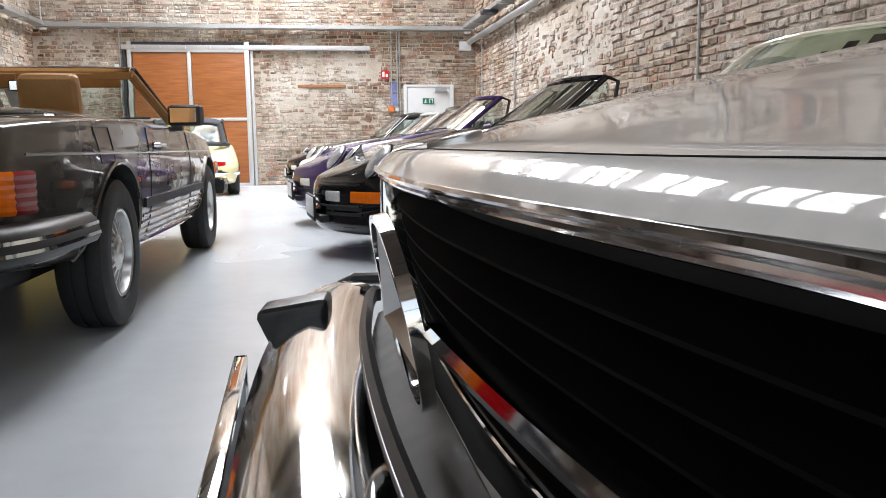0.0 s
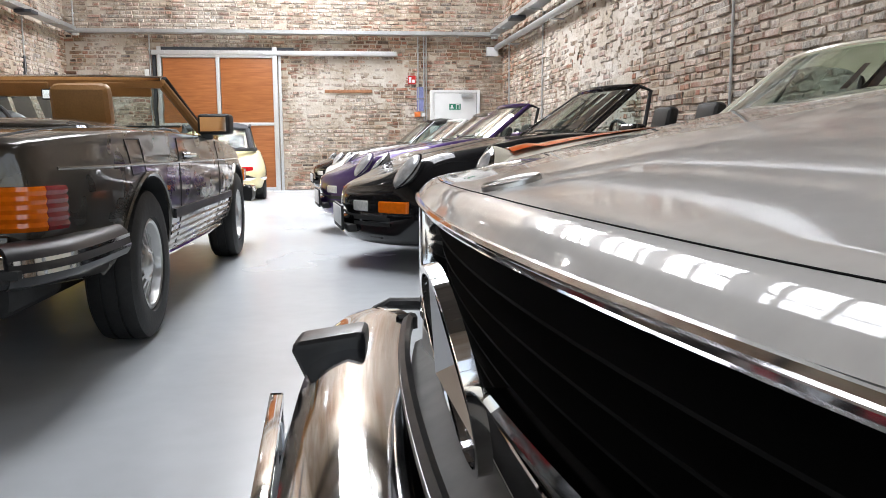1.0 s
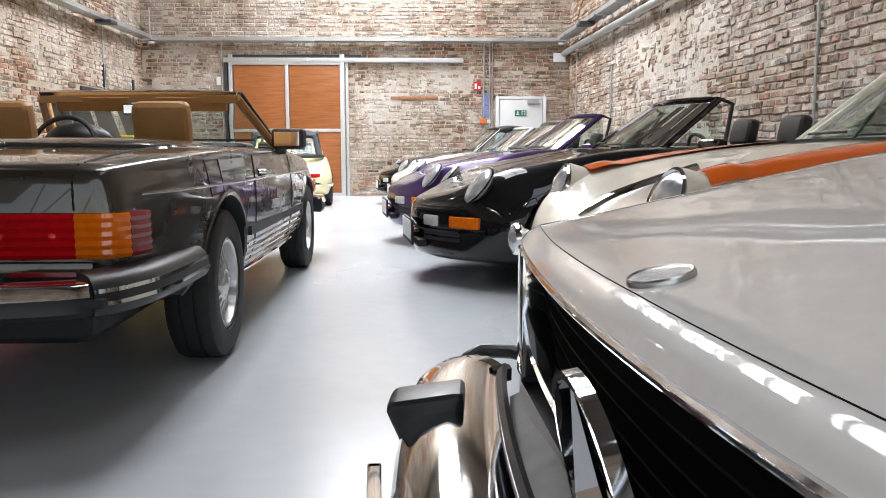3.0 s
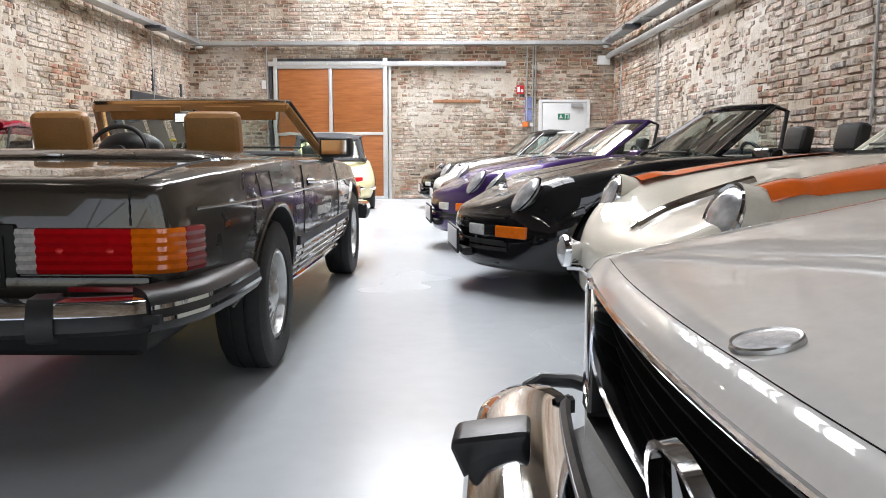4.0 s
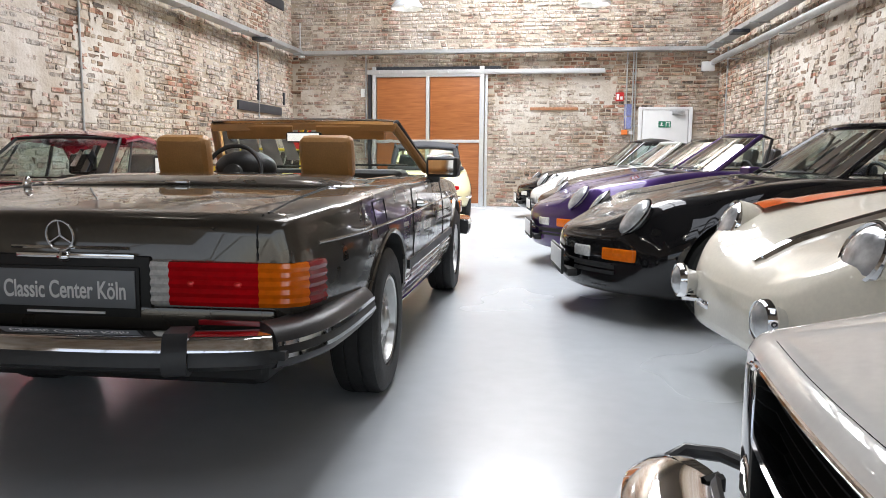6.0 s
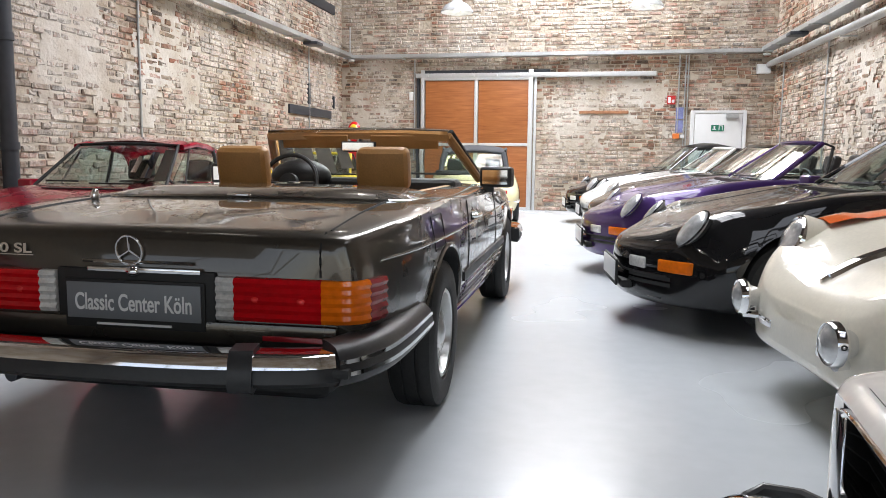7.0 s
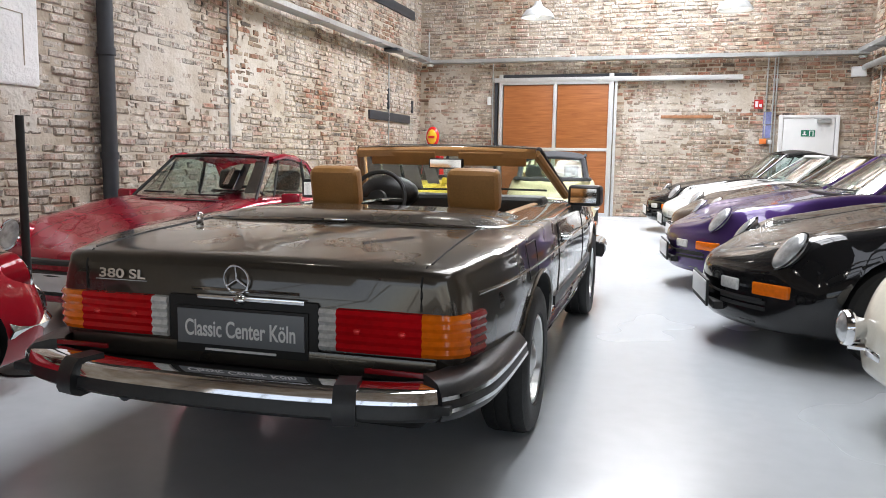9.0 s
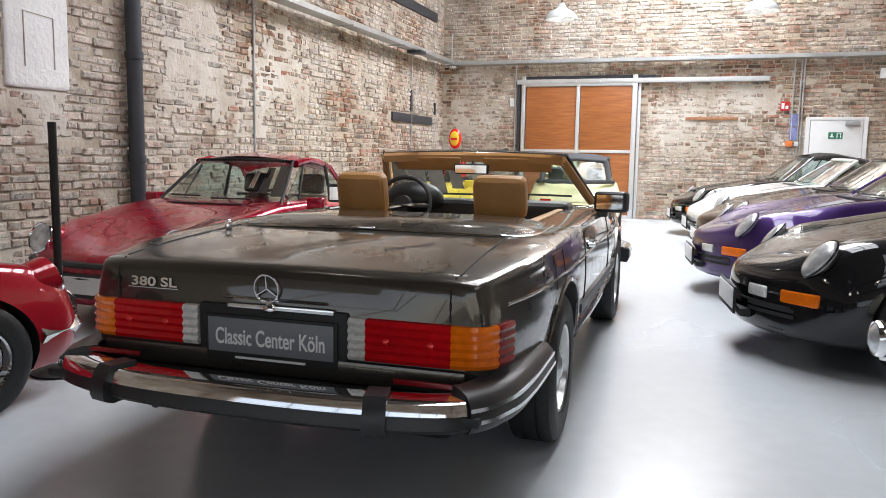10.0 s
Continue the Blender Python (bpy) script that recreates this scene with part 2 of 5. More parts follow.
from mathutils.bvhtree import BVHTree


class Skin:
    """Finds places on a body's surface."""

    def __init__(self, geo):
        self.tree = BVHTree.FromPolygons([Vector(p) for p in geo[0]], geo[1])

    def side(self, y, z, sign=1, off=0.0):
        hit = self.tree.ray_cast(Vector((3.0 * sign, y, z)), Vector((-sign, 0, 0)))[0]
        return Vector((hit.x + off * sign, y, z)) if hit else Vector((0.5 * sign, y, z))

    def top(self, x, y, off=0.0):
        hit = self.tree.ray_cast(Vector((x, y, 3.0)), Vector((0, 0, -1)))[0]
        return Vector((x, y, hit.z + off)) if hit else Vector((x, y, 0.6))

    def end(self, x, z, sign=1, off=0.0):
        hit = self.tree.ray_cast(Vector((x, 8.0 * sign, z)), Vector((0, -sign, 0)))[0]
        return Vector((x, hit.y + off * sign, z)) if hit else Vector((x, 0, z))


def add_wheel(car, x, y, r, width, sign, style, tyre_label="black road tyre", rim_r=None):
    """A wheel under its car: tyre and rim, facing outwards along sign."""
    rim_r = rim_r or r * 0.60
    hub = new("wheel")
    hub.parent = car
    hub.matrix_basis = pose(x, y, r)
    w = width / 2
    tyre = lathe([(rim_r, -w * 0.8), (rim_r * 1.06, -w), (r * 0.9, -w * 1.02), (r * 0.975, -w * 0.86), (r, -w * 0.6), (r, -w * 0.36), (r - 0.008, -w * 0.34), (r - 0.008, -w * 0.26), (r, -w * 0.24),
                  (r, w * 0.24), (r - 0.008, w * 0.26), (r - 0.008, w * 0.34), (r, w * 0.36), (r, w * 0.6), (r * 0.975, w * 0.86), (r * 0.9, w * 1.02), (r * 0.78, w * 1.04), (rim_r * 1.06, w), (rim_r, w * 0.8)], 48, "x")
    part("tyre", tyre, M_RUBBER, hub, tyre_label)
    s = sign
    part("brake_drum", lathe([(rim_r - 0.004, s * w * 0.1), (rim_r * 0.5, s * w * 0.18), (0.001, s * w * 0.18)], 24, "x"), M_BLACK, hub)
    pieces = [lathe([(rim_r * 0.985, -s * w * 0.2), (rim_r + 0.004, s * w * 0.86), (rim_r - 0.006, s * w * 0.95), (rim_r - 0.016, s * w * 0.90), (rim_r - 0.026, s * w * 0.5), (rim_r - 0.03, s * w * 0.1)], 40, "x")]
    spokes = {"bundt": 15, "fuchs": 5, "cup": 5, "disc": 0}[style]
    for i in range(spokes):
        a = 2 * math.pi * i / spokes
        w0, w1 = {15: (0.010, 0.017), 5: (0.030, 0.042)}[spokes]
        V = []
        for r_, wd, h0, h1 in ((rim_r * 0.40, w0, 0.25, 0.80), (rim_r * 0.66, w0 * 1.05, 0.25, 0.66), (rim_r * 0.93, w1, 0.2, 0.52)):
            V += [(s * w * h0, -wd, r_), (s * w * h1, -wd * 0.7, r_), (s * w * h1, wd * 0.7, r_), (s * w * h0, wd, r_)]
        F = [(k + c, k + (c + 1) % 4, k + 4 + (c + 1) % 4, k + 4 + c) for k in (0, 4) for c in range(4)]
        pieces.append(moved((V, F), Matrix.Rotation(a, 4, "X")))
    if not spokes:
        pieces.append(lathe([(rim_r - 0.03, s * w * 0.45), (rim_r * 0.7, s * w * 0.62), (rim_r * 0.62, s * w * 0.74), (rim_r * 0.4, s * w * 0.86), (0.001, s * w * 0.92)], 32, "x"))
    else:
        pieces.append(lathe([(rim_r * 0.44, s * w * 0.3), (rim_r * 0.42, s * w * 0.76), (rim_r * 0.30, s * w * 0.84), (rim_r * 0.27, s * w * 0.80), (rim_r * 0.2, s * w * 0.9), (0.001, s * w * 0.94)], 24, "x"))
    part("rim", join(*pieces), M_ALU if style != "disc" else M_CHROME, hub, "silver alloy rim")
    return hub


def arches(axles, r, half, tyre_r):
    """Cutters for the wheel wells."""
    out = []
    for y in axles:
        for s in (1, -1):
            g = lathe([(0.001, 0), (r, 0), (r, 0.5), (0.001, 0.5)], 40, "x")
            g = [((half + q[0]) * s, q[1] + y, q[2] + tyre_r) for q in g[0]], g[1]
            out.append(g)
    return out


# a dark tube laid on the body stands in for the shade in a panel groove
def seam(points, car, r=0.0035, mat=None, name="panel_gap"):
    return part(name, tube(points, r, 6), mat or M_BLACK, car)


def seat(car, x, y, z, mat, head=True, name="seat", scale=1.0, tilt=12):
    """A bucket seat; y is the back of its cushion, it looks along +y."""
    ob = new(name)
    ob.parent = car
    ob.matrix_basis = pose(x, y, z) @ Matrix.Scale(scale, 4)
    part("cushion", box(-0.25, 0.25, 0.0, 0.52, -0.28, -0.12, 0.05, 3), mat, ob)
    back = moved(box(-0.245, 0.245, -0.07, 0.07, -0.2, 0.30, 0.055, 3), pose(0, 0, 0, tilt))
    part("backrest", back, mat, ob)
    if head:
        g = moved(box(-0.145, 0.145, -0.055, 0.055, 0.31, 0.53, 0.05, 3), pose(0, 0, 0, tilt))
        part("headrest", g, mat, ob)
        part("headrest_rod", moved(tube([(0, 0, 0.26), (0, 0, 0.34)], 0.012), pose(0, 0, 0, tilt)), M_CHROME, ob)
    return ob


def windscreen(car, wb, yb, zb, wt, yt, zt, bow, frame_mat, r=0.022, name="windscreen"):
    """A raked windscreen with its frame: half widths, y and z of its foot and head; bow: how far the middle stands ahead."""
    ob = new(name)
    ob.parent = car
    n = 10
    foot = [Vector((wb * t, yb + bow * (1 - t * t), zb)) for t in np.linspace(-1, 1, n + 1)]
    head = [Vector((wt * t, yt + bow * 0.8 * (1 - t * t), zt + 0.012 * (1 - t * t))) for t in np.linspace(-1, 1, n + 1)]
    V = [tuple(p) for p in foot + head]
    V += [(x, y + 0.005, z - 0.003) for x, y, z in V]
    m = n + 1
    F = [(i, i + 1, m + i + 1, m + i) for i in range(n)] + [(2 * m + m + i, 2 * m + m + i + 1, 2 * m + i + 1, 2 * m + i) for i in range(n)]
    pane = part("pane", (V, F), M_GLASS, ob, "clear windscreen glass")
    pane.visible_shadow = False
    loop = foot[:1] + head + foot[-1:]
    part("windscreen_frame", tube([tuple(p) for p in loop], r, 8, (0, 1, 0)), frame_mat, ob)
    part("wiper", join(tube([tuple(p.lerp(q, 0.06) + Vector((0, 0.012, 0.012))) for p, q in list(zip(foot, head))[2:6]], 0.007), tube([tuple(p.lerp(q, 0.1) + Vector((0, 0.012, 0.012))) for p, q in list(zip(foot, head))[6:10]], 0.007)), M_BLACK, ob)
    return ob


def door_mirror(car, x, y, z, sx, mat, w=0.19, h=0.115, glass=True):
    ob = new("door_mirror")
    ob.parent = car
    ob.matrix_basis = pose(x, y, z)
    part("housing", moved(box(-w / 2, w / 2, -0.05, 0.06, -h / 2, h / 2, 0.028, 3), pose(0, 0, 0, 0, 0, -8 * sx)), mat, ob)
    part("mirror_arm", box(-0.09 * sx if sx > 0 else 0.02, -0.02 if sx > 0 else 0.09, -0.03, 0.03, -h / 2 - 0.03, -h / 2 + 0.02, 0.01), mat, ob)
    if glass:
        part("mirror_glass", moved(box(-w / 2 + 0.022, w / 2 - 0.022, -0.056, -0.05, -h / 2 + 0.02, h / 2 - 0.02), pose(0, 0, 0, 0, 0, -8 * sx)), M_CHROME, ob, "mirror glass")
    return ob


def plate(car, cx, cy, cz, w, h, facing, bars, holder=True, mat=None, tilt=0):
    """A flat plate in its holder that shows only plain bars; facing: 1 looks along +y, -1 along -y."""
    ob = new("plate")
    ob.parent = car
    ob.matrix_basis = pose(cx, cy, cz, tilt)
    f = facing
    if holder:
        part("plate_holder", box(-w / 2 - 0.012, w / 2 + 0.012, min(0, -0.016 * f), max(0, -0.016 * f), -h / 2 - 0.03, h / 2 + 0.01, 0.004), M_BLACK, ob)
    part("plate_face", box(-w / 2, w / 2, min(0.001 * f, 0.006 * f), max(0.001 * f, 0.006 * f), -h / 2, h / 2, 0.002), mat or M_PLATEGREY, ob)
    for x0, x1, z0, z1 in bars:
        part("print_bar", box(x0, x1, min(0.005 * f, 0.009 * f), max(0.005 * f, 0.009 * f), z0, z1), M_PLATEWHITE if mat is None else M_BLACK, ob)
    return ob


def lettering(text, size, width, m):
    """Raised letters of the built-in font, centred, squeezed to a width."""
    cu = bpy.data.curves.new("lettering", "FONT")
    cu.body, cu.size, cu.extrude, cu.align_x, cu.offset = text, size, 0.0012, "CENTER", 0.0012
    ob = new("lettering", cu)
    me = bpy.data.meshes.new_from_object(ob.evaluated_get(bpy.context.evaluated_depsgraph_get()))
    bpy.data.objects.remove(ob)
    xs = [v.co.x for v in me.vertices]
    k = width / (max(xs) - min(xs))
    return [tuple(m @ Vector((v.co.x * k, v.co.y, v.co.z))) for v in me.vertices], [tuple(p.vertices) for p in me.polygons]


def lamp_round(car, x, y, z, r, yaw, pitch, depth=0.08, name="headlight", lens=None):
    """A round lamp with chrome ring, reflector and domed glass, looking along +y when yaw and pitch are 0."""
    ob = new(name)
    ob.parent = car
    ob.matrix_basis = pose(x, y, z, pitch, 0, yaw)
    part("bowl", lathe([(0.001, -depth), (r * 0.6, -depth * 0.85), (r * 0.95, -0.012), (r, -0.004)], 28, "y"), M_REFLECTOR, ob)
    part("rim_ring", lathe([(r * 0.93, 0.004), (r * 1.0, 0.012), (r * 1.07, 0.004), (r * 1.1, -0.02), (r * 1.02, -0.03), (r * 0.93, 0.004)], 32, "y"), M_CHROME, ob, "chrome lamp ring")
    g = lathe([(r * 0.98, 0.0), (r * 0.85, 0.014), (r * 0.5, 0.029), (0.001, 0.035), (0.001, 0.029), (r * 0.5, 0.024), (r * 0.85, 0.009), (r * 0.98, -0.005)], 28, "y")
    part("lens", g, lens or M_FLUSHLAMP, ob, "clear domed ribbed glass lens")
    return ob

# ---- the hall ----
XL, XR0, XR1, YB, YF = -4.08, 4.62, 5.6, 0.0, -20.0


def right_x(y):
    return XR0 + (XR1 - XR0) * (-y) / 20.0


def floor_material():
    m = simple("grey_epoxy_floor", (0.55, 0.585, 0.61), 0.24, 0, 0, 0.04, 9, 0.012, 0.5, 0.1)
    return m


M_FLOOR = floor_material()
structure("floor", box(XL - 0.5, XR1 + 0.6, YF - 0.5, 0.5, -0.2, 0.0), M_FLOOR, "light grey glossy epoxy coated concrete floor", "floor")


def plaster_material(name, base, dark):
    m, nt, b = node_mat(name)
    tc = nt.nodes.new("ShaderNodeTexCoord")
    n1 = nt.nodes.new("ShaderNodeTexNoise")
    n1.inputs["Scale"].default_value = 1.3
    n1.inputs["Detail"].default_value = 9
    n1.inputs["Roughness"].default_value = 0.65
    n2 = nt.nodes.new("ShaderNodeTexNoise")
    n2.inputs["Scale"].default_value = 22
    n2.inputs["Detail"].default_value = 8
    for n in (n1, n2):
        nt.links.new(tc.outputs["Object"], n.inputs["Vector"])
    mix = nt.nodes.new("ShaderNodeMix")
    mix.data_type = "RGBA"
    mix.inputs["A"].default_value = (*dark, 1)
    mix.inputs["B"].default_value = (*base, 1)
    mr = nt.nodes.new("ShaderNodeMapRange")
    mr.inputs["From Min"].default_value = 0.35
    mr.inputs["From Max"].default_value = 0.62
    nt.links.new(n1.outputs["Fac"], mr.inputs["Value"])
    nt.links.new(mr.outputs[0], mix.inputs["Factor"])
    nt.links.new(mix.outputs["Result"], b.inputs["Base Color"])
    b.inputs["Roughness"].default_value = 0.92
    bp = nt.nodes.new("ShaderNodeBump")
    bp.inputs["Strength"].default_value = 0.6
    bp.inputs["Distance"].default_value = 0.02
    nt.links.new(n2.outputs["Fac"], bp.inputs["Height"])
    nt.links.new(bp.outputs[0], b.inputs["Normal"])
    return m


M_MORTAR = plaster_material("pale_mortar", (0.56, 0.50, 0.42), (0.34, 0.27, 0.195))


def brick_material():
    """Old bricks: each of its own shade, under worn remains of whitewash and plaster."""
    m, nt, b = node_mat("old_whitewashed_brick")
    L = nt.links.new
    geo = nt.nodes.new("ShaderNodeNewGeometry")
    oi = nt.nodes.new("ShaderNodeObjectInfo")
    add = nt.nodes.new("ShaderNodeMath")
    add.operation = "ADD"
    L(geo.outputs["Random Per Island"], add.inputs[0])
    L(oi.outputs["Random"], add.inputs[1])
    fr = nt.nodes.new("ShaderNodeMath")
    fr.operation = "FRACT"
    L(add.outputs[0], fr.inputs[0])
    ramp = nt.nodes.new("ShaderNodeValToRGB")
    cr = ramp.color_ramp
    cr.elements[0].position, cr.elements[0].color = 0.0, (0.48, 0.37, 0.26, 1)
    cr.elements[1].position, cr.elements[1].color = 1.0, (0.58, 0.49, 0.38, 1)
    # near-black at 0.93 puts the dark of missing bricks into the colour
    for p, c in ((0.12, (0.31, 0.215, 0.14)), (0.26, (0.43, 0.18, 0.115)), (0.40, (0.57, 0.46, 0.33)), (0.54, (0.20, 0.125, 0.085)), (0.66, (0.50, 0.235, 0.15)), (0.78, (0.40, 0.30, 0.20)), (0.93, (0.08, 0.06, 0.05))):
        e = cr.elements.new(p)
        e.color = (*c, 1)
    L(fr.outputs[0], ramp.inputs["Fac"])
    pos = geo.outputs["Position"]

    def tex(scale, detail, rough=0.6):
        n = nt.nodes.new("ShaderNodeTexNoise")
        n.inputs["Scale"].default_value = scale
        n.inputs["Detail"].default_value = detail
        n.inputs["Roughness"].default_value = rough
        L(pos, n.inputs["Vector"])
        return n.outputs["Fac"]

    big, mid, fine = tex(0.55, 4), tex(3.2, 8, 0.7), tex(38, 8, 0.7)
    # whitewash lies in wide patches, with ragged edges
    s = nt.nodes.new("ShaderNodeMath")
    s.operation = "MULTIPLY_ADD"
    s.inputs[1].default_value = 0.55
    L(mid, s.inputs[0])
    L(big, s.inputs[2])
    mr = nt.nodes.new("ShaderNodeMapRange")
    mr.inputs["From Min"].default_value = 0.66
    mr.inputs["From Max"].default_value = 0.86
    mr.inputs["To Max"].default_value = 0.86
    L(s.outputs[0], mr.inputs["Value"])
    f = nt.nodes.new("ShaderNodeMapRange")
    f.inputs["From Min"].default_value = 0.28
    f.inputs["From Max"].default_value = 0.52
    L(fine, f.inputs["Value"])
    mm = nt.nodes.new("ShaderNodeMath")
    mm.operation = "MULTIPLY"
    L(mr.outputs[0], mm.inputs[0])
    L(f.outputs[0], mm.inputs[1])
    mix = nt.nodes.new("ShaderNodeMix")
    mix.data_type = "RGBA"
    L(mm.outputs[0], mix.inputs["Factor"])
    L(ramp.outputs["Color"], mix.inputs["A"])
    mix.inputs["B"].default_value = (0.68, 0.635, 0.575, 1)
    # random lighter and darker mottling
    dk = nt.nodes.new("ShaderNodeMix")
    dk.data_type = "RGBA"
    dk.blend_type = "MULTIPLY"
    g = nt.nodes.new("ShaderNodeMapRange")
    g.inputs["From Min"].default_value = 0.35
    g.inputs["From Max"].default_value = 0.65
    g.inputs["To Min"].default_value = 0.62
    g.inputs["To Max"].default_value = 1.12
    L(mid, g.inputs["Value"])
    comb = nt.nodes.new("ShaderNodeCombineColor")
    for k in ("Red", "Green", "Blue"):
        L(g.outputs[0], comb.inputs[k])
    dk.inputs["Factor"].default_value = 1
    L(mix.outputs["Result"], dk.inputs["A"])
    L(comb.outputs[0], dk.inputs["B"])
    # dark specks: the shade of small holes, multiplied into the brick colour
    spk = nt.nodes.new("ShaderNodeMapRange")
    spk.inputs["From Min"].default_value = 0.34
    spk.inputs["From Max"].default_value = 0.50
    spk.inputs["To Min"].default_value = 0.45
    L(tex(17, 6, 0.75), spk.inputs["Value"])
    sp = nt.nodes.new("ShaderNodeVectorMath")
    sp.operation = "SCALE"
    L(dk.outputs["Result"], sp.inputs[0])
    L(spk.outputs[0], sp.inputs["Scale"])
    L(sp.outputs[0], b.inputs["Base Color"])
    b.inputs["Roughness"].default_value = 0.9
    bp = nt.nodes.new("ShaderNodeBump")
    bp.inputs["Strength"].default_value = 0.7
    bp.inputs["Distance"].default_value = 0.012
    L(fine, bp.inputs["Height"])
    L(bp.outputs[0], b.inputs["Normal"])
    return m


M_BRICK = brick_material()
structure("wall_back", box(XL - 0.4, XR0 + 0.4, 0.012, 0.4, 0, ROOF_Z), M_MORTAR, "old bare brick wall with remains of pale plaster", "wall")
structure("wall_left", box(XL - 0.4, XL - 0.012, YF, 0.012, 0, ROOF_Z), M_MORTAR, "old brick wall with worn whitewash", "wall")
WR = structure("wall_right", ([(XR0 + 0.012, 0.012, 0), (XR1 + 0.012, YF, 0), (XR1 + 0.4, YF, 0), (XR0 + 0.4, 0.012, 0), (XR0 + 0.012, 0.012, ROOF_Z), (XR1 + 0.012, YF, ROOF_Z), (XR1 + 0.4, YF, ROOF_Z), (XR0 + 0.4, 0.012, ROOF_Z)],
                              [(0, 1, 5, 4), (1, 2, 6, 5), (2, 3, 7, 6), (3, 0, 4, 7), (3, 2, 1, 0), (4, 5, 6, 7)]), M_MORTAR, "old brick wall with pale plaster patches", "wall")
WX0, WX1, WZ0, WZ1 = FILL_OPENING
structure("wall_front", join(box(XL - 0.4, WX0, YF - 0.3, YF, 0, ROOF_Z), box(WX1, XR1 + 0.4, YF - 0.3, YF, 0, ROOF_Z), box(WX0, WX1, YF - 0.3, YF, 0, WZ0), box(WX0, WX1, YF - 0.3, YF, WZ1, ROOF_Z)), M_MORTAR, "plain pale wall closing the hall", "wall")
# bars across the made-up opening that holds the front fill light
window = empty("fill_opening_front", "barred opening added for the unseen front fill light", "window", "", "structure")
for k in range(1, 6):
    part("mullion", box(WX0 + (WX1 - WX0) * k / 6 - 0.02, WX0 + (WX1 - WX0) * k / 6 + 0.02, YF - 0.03, YF - 0.004, WZ0, WZ1), M_DARKSTEEL, window)
part("transom", box(WX0, WX1, YF - 0.03, YF - 0.004, 1.68, 1.72), M_DARKSTEEL, window)


def ceiling_geo():
    """Dark timber ceiling with barred openings for the roof lights and the added fill light."""
    geos, edges = [], [YF]
    for x, y in reversed(SKYLIGHTS_AND_FILL):
        edges += [y - SKY_L / 2, y + SKY_L / 2]
    edges.append(0.03)
    for k in range(len(edges) - 1):
        a, b = edges[k], edges[k + 1]
        if k % 2 == 0:
            geos.append(box(XL, XR1 + 0.3, a, b, ROOF_Z, ROOF_Z + 0.1))
        else:
            x = [s for s in SKYLIGHTS_AND_FILL if a < s[1] < b][0][0]
            geos += [box(XL, x - SKY_W / 2, a, b, ROOF_Z, ROOF_Z + 0.1), box(x + SKY_W / 2, XR1 + 0.3, a, b, ROOF_Z, ROOF_Z + 0.1)]
            for i in range(1, 5):
                geos.append(box(x - SKY_W / 2, x + SKY_W / 2, a + (b - a) * i / 5 - 0.03, a + (b - a) * i / 5 + 0.03, ROOF_Z, ROOF_Z + 0.08))
            geos.append(box(x - 0.035, x + 0.035, a, b, ROOF_Z, ROOF_Z + 0.08))
    for i in range(9):
        y = -0.1 - i * 2.25
        geos.append(box(XL, XR1 - 0.2, y - 0.06, y + 0.06, ROOF_Z - 0.28, ROOF_Z))
    return join(*geos)


M_CEIL = simple("dark_timber_boards", (0.13, 0.115, 0.10), 0.8, 0, 0, 0.2, 6, 0.1)
structure("ceiling", ceiling_geo(), M_CEIL, "dark timber ceiling with beams and roof lights", "ceiling")


# ---- sliding door in the back wall ----
def wood_material():
    m, nt, b = node_mat("orange_veneer")
    tc = nt.nodes.new("ShaderNodeTexCoord")
    mp = nt.nodes.new("ShaderNodeMapping")
    mp.inputs["Scale"].default_value = (1.2, 1, 16)
    n = nt.nodes.new("ShaderNodeTexNoise")
    n.inputs["Scale"].default_value = 2.0
    n.inputs["Detail"].default_value = 8
    n.inputs["Distortion"].default_value = 0.6
    nt.links.new(tc.outputs["Object"], mp.inputs[0])
    nt.links.new(mp.outputs[0], n.inputs["Vector"])
    r = nt.nodes.new("ShaderNodeValToRGB")
    r.color_ramp.elements[0].position, r.color_ramp.elements[0].color = 0.3, (0.27, 0.085, 0.022, 1)
    r.color_ramp.elements[1].position, r.color_ramp.elements[1].color = 0.7, (0.42, 0.15, 0.045, 1)
    nt.links.new(n.outputs["Fac"], r.inputs[0])
    nt.links.new(r.outputs[0], b.inputs["Base Color"])
    b.inputs["Roughness"].default_value = 0.45
    return m


M_VENEER = wood_material()


